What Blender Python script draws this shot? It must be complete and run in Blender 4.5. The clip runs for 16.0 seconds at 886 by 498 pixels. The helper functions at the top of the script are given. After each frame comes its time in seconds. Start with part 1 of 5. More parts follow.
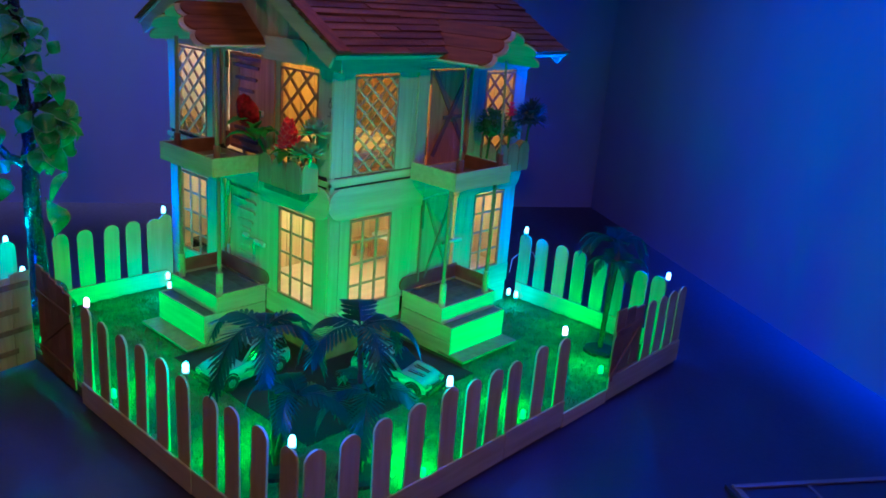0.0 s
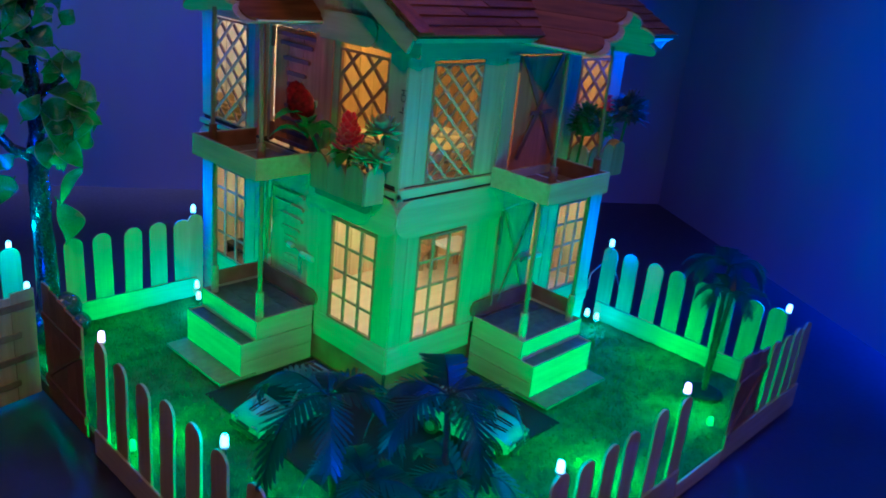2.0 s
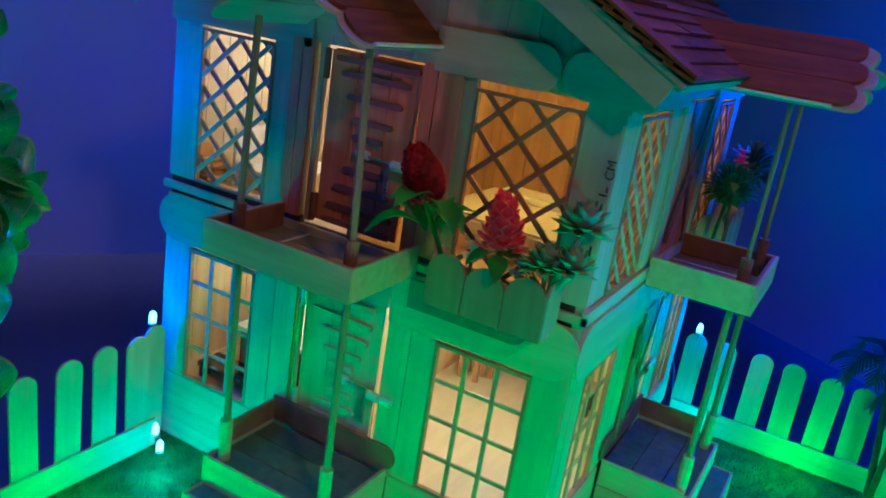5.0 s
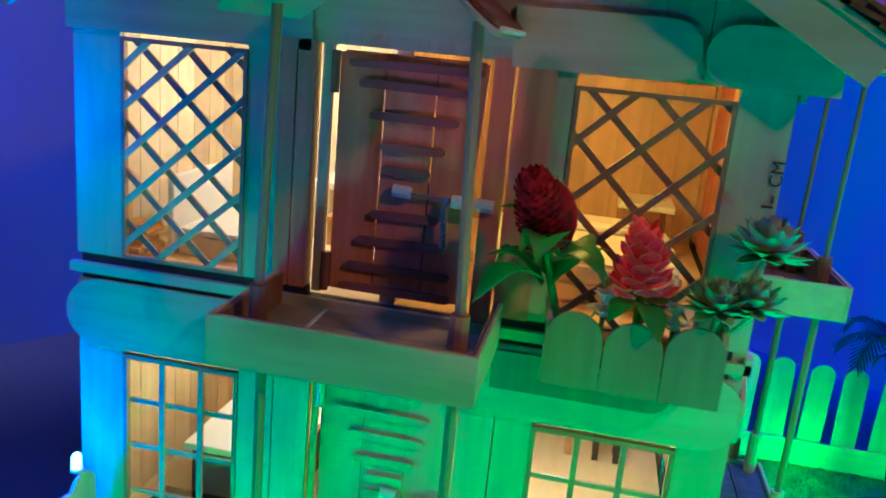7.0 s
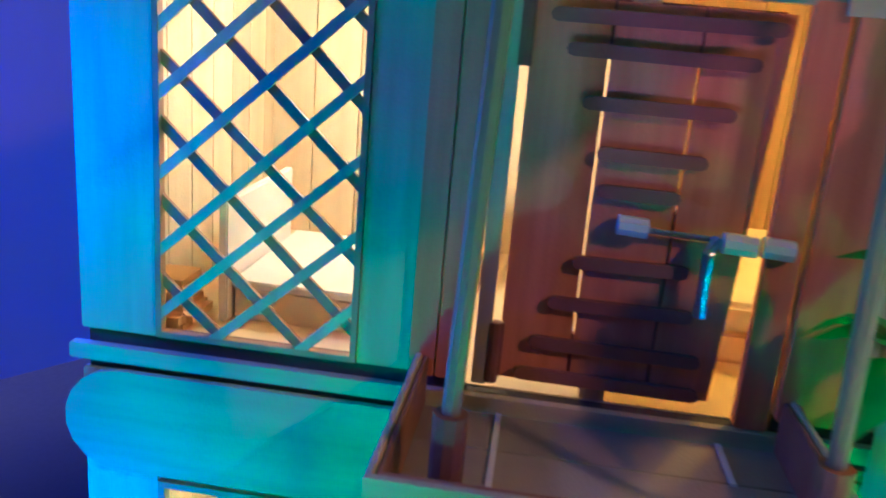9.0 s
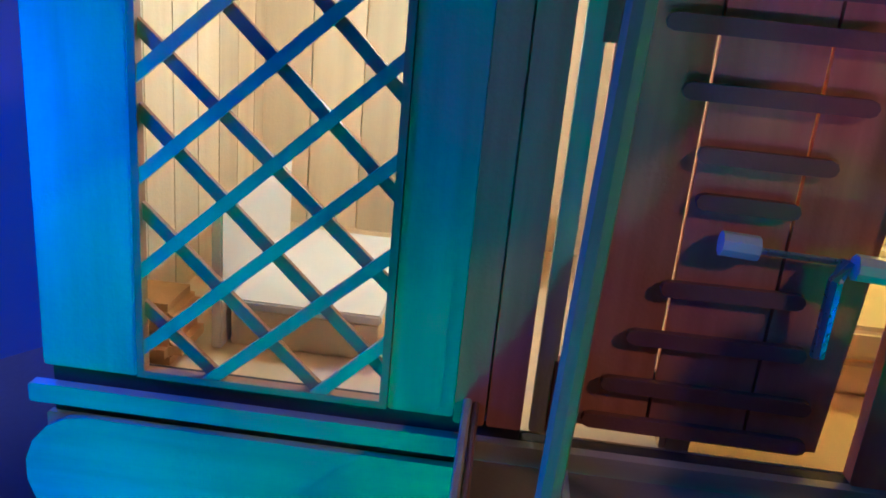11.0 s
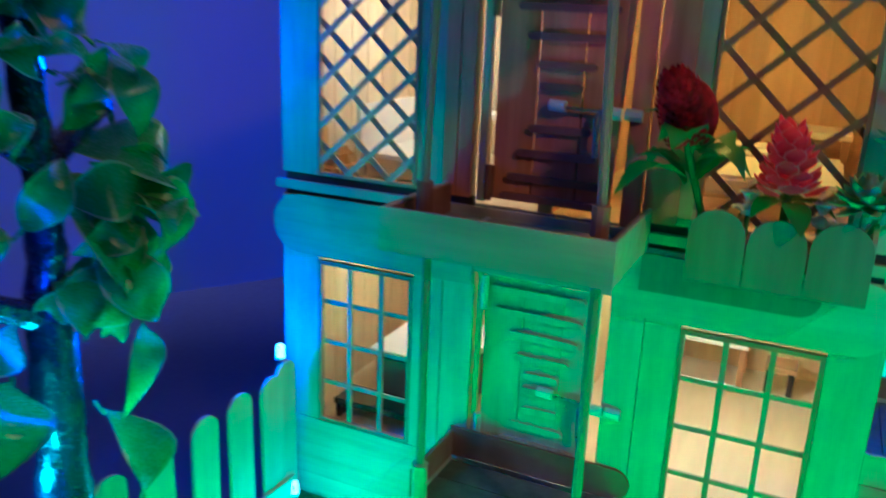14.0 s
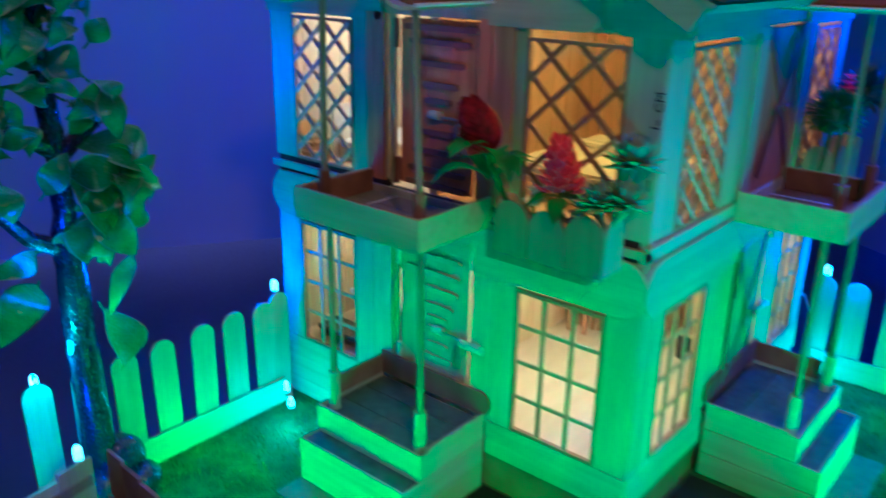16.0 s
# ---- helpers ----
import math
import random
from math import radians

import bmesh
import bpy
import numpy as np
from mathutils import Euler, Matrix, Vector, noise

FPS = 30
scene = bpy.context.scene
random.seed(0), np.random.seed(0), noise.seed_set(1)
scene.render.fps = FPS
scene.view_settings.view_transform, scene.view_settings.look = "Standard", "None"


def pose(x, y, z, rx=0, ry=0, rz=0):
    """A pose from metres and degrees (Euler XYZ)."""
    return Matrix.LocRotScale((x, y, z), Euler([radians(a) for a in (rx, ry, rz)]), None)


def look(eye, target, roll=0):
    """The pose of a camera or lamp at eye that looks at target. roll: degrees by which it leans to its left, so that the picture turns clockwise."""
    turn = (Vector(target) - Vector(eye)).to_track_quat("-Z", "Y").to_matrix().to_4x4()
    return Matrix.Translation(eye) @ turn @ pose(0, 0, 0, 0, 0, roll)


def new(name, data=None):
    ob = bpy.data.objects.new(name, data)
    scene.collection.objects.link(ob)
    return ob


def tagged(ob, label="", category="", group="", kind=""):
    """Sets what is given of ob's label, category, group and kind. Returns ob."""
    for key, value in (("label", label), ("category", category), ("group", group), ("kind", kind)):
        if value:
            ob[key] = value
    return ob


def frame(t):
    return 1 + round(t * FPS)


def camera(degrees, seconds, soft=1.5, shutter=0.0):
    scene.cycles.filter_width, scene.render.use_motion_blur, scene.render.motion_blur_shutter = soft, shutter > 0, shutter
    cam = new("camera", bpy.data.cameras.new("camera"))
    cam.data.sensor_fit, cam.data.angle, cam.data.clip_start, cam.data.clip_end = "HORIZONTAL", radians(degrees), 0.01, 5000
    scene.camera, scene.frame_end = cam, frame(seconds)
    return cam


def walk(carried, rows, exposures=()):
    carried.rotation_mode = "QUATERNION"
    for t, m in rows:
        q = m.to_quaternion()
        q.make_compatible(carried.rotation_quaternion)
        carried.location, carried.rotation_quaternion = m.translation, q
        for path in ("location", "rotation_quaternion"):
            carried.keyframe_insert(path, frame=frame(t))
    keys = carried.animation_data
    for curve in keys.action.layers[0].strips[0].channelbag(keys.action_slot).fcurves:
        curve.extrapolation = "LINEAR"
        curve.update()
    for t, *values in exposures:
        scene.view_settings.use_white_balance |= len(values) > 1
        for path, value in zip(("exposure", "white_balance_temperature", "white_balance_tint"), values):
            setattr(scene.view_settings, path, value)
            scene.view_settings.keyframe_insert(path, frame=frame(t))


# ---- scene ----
cam = camera(57.36, 16.0, 1.7, 0.7)
PATH = [
    (0, (-0.51945, -0.61618, 0.39710), (-0.16234, -0.30175, 0.24346), 4.64),
    (0.5, (-0.50887, -0.59388, 0.39417), (-0.15327, -0.27929, 0.23739), 5.03),
    (1, (-0.48799, -0.55568, 0.39148), (-0.13611, -0.23895, 0.23066), 5.32),
    (1.5, (-0.46474, -0.51196, 0.39087), (-0.11722, -0.19345, 0.22419), 5.59),
    (2, (-0.44665, -0.46533, 0.39075), (-0.10055, -0.14800, 0.21893), 5.97),
    (2.5, (-0.43855, -0.41665, 0.38979), (-0.08860, -0.10508, 0.21527), 6.73),
    (3, (-0.43265, -0.35935, 0.38286), (-0.07448, -0.05633, 0.20996), 7.31),
    (3.5, (-0.42624, -0.30137, 0.38096), (-0.05728, -0.01116, 0.20879), 7.92),
    (4, (-0.42175, -0.23305, 0.37213), (-0.03285, 0.03492, 0.20797), 8.82),
    (4.5, (-0.40897, -0.17213, 0.36166), (-0.00258, 0.07376, 0.20549), 9.40),
    (7, (-0.33732, 0.07234, 0.31960), (0.13892, 0.15831, 0.19389), 5.46),
    (7.5, (-0.30491, 0.09819, 0.31130), (0.17623, 0.17691, 0.20035), 4.98),
    (8, (-0.27425, 0.14524, 0.31938), (0.20294, 0.18313, 0.17498), 5.12),
    (8.5, (-0.24258, 0.16083, 0.30668), (0.23515, 0.21125, 0.16802), 4.79),
    (9, (-0.21399, 0.18043, 0.30221), (0.26423, 0.23348, 0.16622), 4.94),
    (11.5, (-0.16842, 0.20597, 0.30104), (0.30431, 0.23557, 0.14090), 5.54),
    (12, (-0.19922, 0.16098, 0.28808), (0.27767, 0.21405, 0.14751), 4.85),
    (12.5, (-0.24101, 0.11702, 0.28240), (0.23203, 0.18628, 0.13599), 4.07),
    (13, (-0.28629, 0.07886, 0.26850), (0.18170, 0.18205, 0.12590), 3.08),
    (13.5, (-0.33051, 0.05527, 0.26933), (0.12339, 0.21233, 0.13041), 2.48),
    (14, (-0.37088, 0.03829, 0.29374), (0.06456, 0.23977, 0.15305), 2.38),
    (14.5, (-0.39252, -0.00167, 0.31573), (0.01842, 0.24737, 0.17751), 2.66),
    (15, (-0.41493, -0.03144, 0.34201), (-0.01830, 0.23244, 0.19020), 2.95),
    (15.5, (-0.39532, -0.11187, 0.33218), (-0.02830, 0.19475, 0.18629), 2.26),
    (16, (-0.38514, -0.17724, 0.34745), (-0.02420, 0.12421, 0.17760), 1.01),
]
walk(cam, [(t, look(eye, target, roll)) for t, eye, target, roll in PATH],
     [(0, -0.2, 4900, 8), (1.5, -0.3, 4800, 8), (2, -0.45, 4500, 8), (2.5, -0.45, 4150, 8), (3, -0.45, 5200, 8), (3.5, -0.45, 4800, 8), (4.5, -0.42, 4400, 6), (7, 0.2, 4500, 5), (8, 0.55, 4500, 6), (9, 0.6, 4500, 6), (11.5, -0.2, 3950, 4), (12, 0.4, 4300, 4), (12.5, 0.4, 3700, 2), (13, 0.1, 3450, 2), (13.5, -0.15, 4200, 4), (14, 0.0, 4150, 4), (14.5, 0.15, 4100, 4), (15, 0.3, 4100, 4), (16, 0.0, 3950, 4)])

# ---------------------------------------------------------------- light
scene.view_settings.exposure = 0.0
world = bpy.data.worlds.new("night_room")
scene.world = world
world.use_nodes = True
world.node_tree.nodes["Background"].inputs[0].default_value = (0.10, 0.12, 0.55, 1)
world.node_tree.nodes["Background"].inputs[1].default_value = 0.03


def lamp(name, kind, where, watts, colour, size=0.006, target=None, spread=None):
    data = bpy.data.lights.new(name, kind)
    data.energy, data.color = watts, colour
    if kind == "AREA":
        data.shape, data.size = "DISK", size
        if spread:
            data.spread = radians(spread)
    else:
        data.shadow_soft_size = size
    ob = new(name, data)
    ob.matrix_world = look(where, target) if target else pose(*where)
    return ob


GREEN, CYAN, BLUE, ROSE = (0.002, 1.0, 0.03), (0.0, 0.62, 0.70), (0.0, 0.08, 1.0), (1.0, 0.26, 0.42)
INDIGO, MAUVE = (0.10, 0.10, 1.0), (0.42, 0.22, 1.0)
TEAL = (0.0, 0.80, 0.42)
AMBER = (1.0, 0.54, 0.05)
# LED bulbs inside the fence, on the fence and at the foot of the house, and unseen lamps added without a bulb at the
# eaves, the rear fence and the tree: place in mm, watts, colour
GLOWS = [
    (-196, 63, 14, 0.58, GREEN), (-186, -95, 14, 0.58, GREEN), (-74, -205, 14, 0.74, GREEN),
    (73, -200, 14, 0.70, GREEN), (221, -196, 14, 0.60, GREEN), (-198, 210, 14, 0.24, GREEN), (-112, 256, 14, 0.19, GREEN), (300, -116, 14, 0.22, GREEN),
    (-44, 258, 16, 0.10, CYAN), (300, -26, 16, 0.075, CYAN),
    (-36, 322, 112, 0.34, BLUE), (326, -36, 108, 0.34, BLUE), (-34, 342, 266, 0.27, BLUE), (60, 352, 236, 0.25, BLUE), (336, -34, 300, 0.30, BLUE),
    (-210, -87, 112, 0.20, CYAN), (-66, -226, 112, 0.50, CYAN), (-226, 262, 118, 0.40, TEAL), (-206, -218, 116, 0.20, BLUE),
    (340, -206, 104, 0.34, BLUE), (-204, 288, 112, 0.15, CYAN), (-216, 254, 60, 0.06, BLUE), (-214, 250, 130, 0.16, MAUVE), (-210, 250, 190, 0.05, BLUE),
    (-208, 82, 112, 0.36, ROSE), (98, -228, 112, 0.12, INDIGO),
]
for gx, gy, gz, watts, colour in GLOWS:
    if colour is GREEN:
        # domed bulbs throw most of their light along their axis, over the turf towards the house
        beam = lamp("led_and_fill_beam", "SPOT", (gx / 1000, gy / 1000, gz / 1000), watts, colour, 0.005, (0.10, 0.10, 0.045))
        beam.data.spot_size, beam.data.spot_blend = radians(125), 1.0
        watts *= 0.70 if gy > 200 else 0.46
    elif colour is CYAN and gz > 100 and gy < -200:
        # bulbs on the picket tops point up and in, at the upper storey
        beam = lamp("led_and_fill_beam", "SPOT", (gx / 1000, gy / 1000, gz / 1000), watts * 2.2, colour, 0.005, (0.06, 0.0, 0.28))
        beam.data.spot_size, beam.data.spot_blend = radians(54), 1.0
        watts *= 0.35
    elif colour is MAUVE:
        # no bulb stands here: a fill beam added to tint the upper door violet
        beam = lamp("led_and_fill_beam", "SPOT", (gx / 1000, gy / 1000, gz / 1000), watts * 2.0, colour, 0.004, (0.0, 0.185, 0.30))
        beam.data.spot_size, beam.data.spot_blend = radians(26), 1.0
        watts *= 0.03
    elif colour in (TEAL, ROSE):
        # teal is an added fill on the upper left wall; rose is aimed at the door
        beam = lamp("led_and_fill_beam", "SPOT", (gx / 1000, gy / 1000, gz / 1000), watts * 1.6, colour, 0.005, (0.0, 0.27, 0.25) if colour is TEAL else (0.0, 0.13, 0.335))
        beam.data.spot_size, beam.data.spot_blend = radians(52 if colour is TEAL else 29), 1.0
        watts *= 0.34 if colour is TEAL else 0.03
    lamp("led_and_fill_glow", "POINT", (gx / 1000, gy / 1000, gz / 1000), watts, colour, 0.005)
# warm bulbs under the ceilings of both storeys
for gx, gy, gz, watts in ((75, 235, 292, 0.19), (75, 75, 292, 0.19), (230, 75, 292, 0.12), (75, 235, 148, 0.15), (75, 75, 148, 0.31), (230, 75, 148, 0.26)):
    lamp("room_bulb", "POINT", (gx / 1000, gy / 1000, gz / 1000), watts, AMBER if gz > 200 and gy < 100 else (1.0, 0.76, 0.44), 0.01)
# the room's own dim lamp
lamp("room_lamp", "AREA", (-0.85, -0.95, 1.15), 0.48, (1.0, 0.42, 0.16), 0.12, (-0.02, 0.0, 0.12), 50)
# unseen warm fill added overhead to brighten the roof slopes
lamp("roof_fill", "AREA", (0.38, -0.75, 1.9), 0.75, (1.0, 0.38, 0.06), 0.4, (0.15, -0.03, 0.3), 25)
# two long unseen fills, blue and mauve, added to wash the walls
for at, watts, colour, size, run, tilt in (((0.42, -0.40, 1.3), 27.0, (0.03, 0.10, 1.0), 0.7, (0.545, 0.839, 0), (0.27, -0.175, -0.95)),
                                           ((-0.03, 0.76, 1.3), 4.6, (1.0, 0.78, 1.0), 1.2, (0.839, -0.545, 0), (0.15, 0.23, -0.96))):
    strip = lamp("wall_wash", "AREA", at, watts, colour, size, (0, 0, 0), 44)
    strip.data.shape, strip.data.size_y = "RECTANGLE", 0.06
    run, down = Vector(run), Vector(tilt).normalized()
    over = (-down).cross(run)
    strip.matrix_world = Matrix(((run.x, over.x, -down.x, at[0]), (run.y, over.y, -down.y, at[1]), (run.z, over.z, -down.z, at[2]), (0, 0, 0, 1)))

# ---------------------------------------------------------------- helpers


def material(name, colour, rough=0.6, second=None, scale=(60, 60, 60), bump=0.2, metal=0.0, vary=0.12, fine=900.0, emit=None, power=0.0, coat=0.0):
    m = bpy.data.materials.new(name)
    m.use_nodes = True
    nt = m.node_tree
    n, l = nt.nodes, nt.links
    b = n["Principled BSDF"]
    b.inputs["Roughness"].default_value, b.inputs["Metallic"].default_value = rough, metal
    b.inputs["Coat Weight"].default_value = coat
    if emit:
        b.inputs["Emission Color"].default_value, b.inputs["Emission Strength"].default_value = (*emit, 1), power
    tc, info, mp = n.new("ShaderNodeTexCoord"), n.new("ShaderNodeObjectInfo"), n.new("ShaderNodeMapping")
    mp.inputs["Scale"].default_value = scale
    add = n.new("ShaderNodeVectorMath")
    shift = n.new("ShaderNodeMath")
    shift.operation, shift.inputs[1].default_value = "MULTIPLY", 7.0
    l.new(info.outputs["Random"], shift.inputs[0])
    l.new(tc.outputs["Object"], add.inputs[0])
    l.new(shift.outputs[0], add.inputs[1])
    l.new(add.outputs[0], mp.inputs[0])
    big, small = n.new("ShaderNodeTexNoise"), n.new("ShaderNodeTexNoise")
    big.inputs["Scale"].default_value, big.inputs["Detail"].default_value = 1.0, 5
    small.inputs["Scale"].default_value, small.inputs["Detail"].default_value = fine, 3
    l.new(mp.outputs[0], big.inputs["Vector"])
    l.new(add.outputs[0], small.inputs["Vector"])
    ramp = n.new("ShaderNodeValToRGB")
    c2 = second or tuple(c * 0.6 for c in colour)
    ramp.color_ramp.elements[0].position, ramp.color_ramp.elements[1].position = 0.3, 0.68
    ramp.color_ramp.elements[0].color, ramp.color_ramp.elements[1].color = (*c2, 1), (*colour, 1)
    l.new(big.outputs["Fac"], ramp.inputs[0])
    hsv = n.new("ShaderNodeHueSaturation")
    rng = n.new("ShaderNodeMapRange")
    rng.inputs["To Min"].default_value, rng.inputs["To Max"].default_value = 1 - vary, 1 + vary
    l.new(info.outputs["Random"], rng.inputs[0])
    l.new(rng.outputs[0], hsv.inputs["Value"])
    l.new(ramp.outputs[0], hsv.inputs["Color"])
    l.new(hsv.outputs[0], b.inputs["Base Color"])
    if bump:
        mix = n.new("ShaderNodeMath")
        l.new(big.outputs["Fac"], mix.inputs[0])
        l.new(small.outputs["Fac"], mix.inputs[1])
        bp = n.new("ShaderNodeBump")
        bp.inputs["Strength"].default_value, bp.inputs["Distance"].default_value = bump, 0.0006
        l.new(mix.outputs[0], bp.inputs["Height"])
        l.new(bp.outputs[0], b.inputs["Normal"])
    rr = n.new("ShaderNodeMapRange")
    rr.inputs["To Min"].default_value, rr.inputs["To Max"].default_value = max(rough - 0.12, 0.03), min(rough + 0.12, 1)
    l.new(small.outputs["Fac"], rr.inputs[0])
    l.new(rr.outputs[0], b.inputs["Roughness"])
    return m


STICK_V = material("wood_stick_upright", (0.54, 0.48, 0.31), 0.6, (0.43, 0.37, 0.23), (160, 160, 14), 0.25)
STICK_X = material("wood_stick_along_x", (0.54, 0.48, 0.31), 0.6, (0.43, 0.37, 0.23), (14, 160, 160), 0.25)
STICK_Y = material("wood_stick_along_y", (0.54, 0.48, 0.31), 0.6, (0.43, 0.37, 0.23), (160, 14, 160), 0.25)
DOOR = material("wood_door", (0.66, 0.26, 0.12), 0.55, (0.50, 0.17, 0.07), (160, 160, 14), 0.25)
# the slats are the door's wood; their shading is in this dark brown
DOOR_SLAT = material("dark_door_slat", (0.26, 0.10, 0.06), 0.6, (0.18, 0.07, 0.04), (40, 40, 40), 0.25)
# dark stain; on the balconies' inner boards it stands in for shade
BROWN = material("stained_and_shaded_wood", (0.32, 0.16, 0.085), 0.6, (0.19, 0.09, 0.05), (40, 40, 40), 0.3)
LINING = material("inner_wood", (0.76, 0.56, 0.27), 0.6, (0.66, 0.45, 0.19), (140, 140, 12), 0.2)
PALE_LINING = material("pale_inner_wood", (0.78, 0.66, 0.44), 0.6, (0.70, 0.57, 0.36), (140, 140, 12), 0.2)
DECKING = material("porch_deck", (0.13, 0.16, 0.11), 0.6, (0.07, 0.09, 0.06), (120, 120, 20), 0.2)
FLOORING = material("inner_floor", (0.80, 0.66, 0.42), 0.55, (0.72, 0.58, 0.35), (20, 120, 20), 0.1)
ROOF_X = material("roof_brown_paint", (0.27, 0.105, 0.030), 0.46, (0.12, 0.042, 0.014), (16, 150, 150), 0.35, vary=0.3)
ROOF_Y = material("roof_brown_paint_y", (0.30, 0.10, 0.028), 0.46, (0.16, 0.05, 0.016), (150, 16, 150), 0.35, vary=0.2)
# darker copy of the stick wood, with the glazing bars' shade painted in
GLAZING = material("shaded_split_stick", (0.36, 0.31, 0.20), 0.6, (0.26, 0.22, 0.14), (120, 120, 120), 0.25)
DECK_LIT = material("balcony_deck_lit", (0.34, 0.27, 0.20), 0.6, (0.25, 0.19, 0.14), (30, 30, 30), 0.3)
POST = material("dull_dowel", (0.30, 0.25, 0.16), 0.6, (0.22, 0.18, 0.11), (120, 120, 14), 0.25)
MARK = material("marker_line", (0.05, 0.04, 0.038), 0.7, bump=0)
TURF = material("turf_base", (0.09, 0.20, 0.05), 0.9, (0.03, 0.08, 0.018), (60, 60, 60), 0.6)
BLADE = material("turf_blade", (0.13, 0.29, 0.065), 0.7, (0.055, 0.14, 0.028), (90, 90, 90), 0)
PAVING = material("dark_road_card", (0.007, 0.007, 0.008), 0.8, (0.004, 0.004, 0.005), (40, 40, 40), 0.3)
BOARD = material("base_board", (0.16, 0.10, 0.06), 0.7, (0.09, 0.055, 0.03), (30, 30, 30), 0.3)
FLOOR = material("dark_floor", (0.042, 0.042, 0.080), 0.36, (0.030, 0.030, 0.060), (5, 5, 5), 0.08, fine=260)
WALL = material("room_wall_paint", (0.30, 0.30, 0.46), 0.75, (0.25, 0.25, 0.39), (5, 5, 2.5), 0.12, fine=200)
LEAF_BRIGHT = material("bright_leaf", (0.08, 0.27, 0.05), 0.42, (0.035, 0.15, 0.025), (70, 70, 70), 0.1, vary=0.3)
# brown of frames; on the bars it also holds the shade they lie in
LATTICE = material("brown_shaded_lattice", (0.38, 0.21, 0.12), 0.6, (0.28, 0.15, 0.08), (60, 60, 60), 0.2)
LEAF = material("plastic_leaf", (0.08, 0.34, 0.06), 0.27, (0.025, 0.15, 0.025), (70, 70, 70), 0.15, vary=0.35)
LEAF_PALE = material("leaf_pale_rim", (0.20, 0.36, 0.13), 0.4, (0.13, 0.28, 0.09), (70, 70, 70), 0.1)
PALM = material("palm_leaf", (0.016, 0.060, 0.070), 0.36, (0.008, 0.034, 0.046), (80, 80, 80), 0.2, vary=0.3)
PALM_TRUNK = material("palm_trunk", (0.06, 0.042, 0.024), 0.7, (0.03, 0.02, 0.012), (90, 90, 260), 0.4)
STEM = material("tree_stem", (0.020, 0.018, 0.045), 0.25, (0.008, 0.007, 0.020), (220, 220, 120), 1.0, fine=420, coat=0.6)
RED = material("red_flower", (0.56, 0.007, 0.013), 0.85, (0.16, 0.003, 0.005), (250, 250, 250), 0.3)
PINK = material("pink_flower", (0.97, 0.06, 0.13), 0.4, (0.90, 0.03, 0.09), (160, 160, 160), 0.15)
PINK_RIM = material("pale_pink_edge", (0.98, 0.36, 0.42), 0.4, (0.95, 0.24, 0.32), (160, 160, 160), 0.1)
SUCC = material("green_succulent", (0.46, 0.56, 0.32), 0.55, (0.28, 0.42, 0.19), (120, 120, 120), 0.15)
SPIKE = material("blue_green_spikes", (0.05, 0.13, 0.11), 0.5, (0.03, 0.07, 0.08), (120, 120, 120), 0.1)
WHITE = material("white_card", (0.80, 0.78, 0.74), 0.5, (0.72, 0.70, 0.66), (30, 30, 30), 0.05, vary=0.04)
GREYWOOD = material("grey_door", (0.24, 0.23, 0.25), 0.5, (0.18, 0.17, 0.19), (40, 40, 40), 0.1)
CREAM = material("cream_card", (0.80, 0.66, 0.42), 0.6, (0.72, 0.58, 0.36), (30, 30, 30), 0.08, vary=0.04)
GOLD = material("golden_padding", (0.66, 0.42, 0.14), 0.65, (0.54, 0.32, 0.09), (60, 60, 60), 0.15, vary=0.05)
TAN = material("tan_box", (0.48, 0.28, 0.12), 0.6, (0.36, 0.19, 0.08), (60, 60, 30), 0.15)
DARK = material("dark_thing", (0.03, 0.025, 0.022), 0.5, bump=0.1)
CARPAINT = material("car_white_paint", (0.20, 0.36, 0.34), 0.24, (0.17, 0.31, 0.30), (20, 20, 20), 0.0, coat=0.6, vary=0.05)
CARGLASS = material("car_dark_glass", (0.012, 0.014, 0.018), 0.08, (0.010, 0.012, 0.015), bump=0, coat=0.5)
RUBBER = material("rubber", (0.015, 0.015, 0.016), 0.7, bump=0.2)
CHROME = material("grey_metal", (0.45, 0.45, 0.47), 0.3, (0.38, 0.38, 0.40), metal=0.9, bump=0.05)
PLASTIC = material("pale_plastic", (0.62, 0.66, 0.68), 0.35, (0.55, 0.60, 0.62), bump=0.05)
WIRE = material("clear_wire", (0.10, 0.12, 0.13), 0.3, bump=0)


def let_light_through(mat, colour, share):
    """Thin plastic leaves: part of the light goes through them."""
    n, l = mat.node_tree.nodes, mat.node_tree.links
    thin, mix = n.new("ShaderNodeBsdfTranslucent"), n.new("ShaderNodeMixShader")
    thin.inputs["Color"].default_value, mix.inputs[0].default_value = (*colour, 1), share
    l.new(n["Principled BSDF"].outputs[0], mix.inputs[1])
    l.new(thin.outputs[0], mix.inputs[2])
    l.new(mix.outputs[0], n["Material Output"].inputs["Surface"])


let_light_through(PALM, (0.03, 0.22, 0.12), 0.10)
let_light_through(LEAF, (0.10, 0.50, 0.08), 0.16)
let_light_through(PINK, (0.98, 0.10, 0.22), 0.45)
let_light_through(PINK_RIM, (0.98, 0.30, 0.40), 0.45)
let_light_through(LEAF_BRIGHT, (0.12, 0.45, 0.06), 0.25)
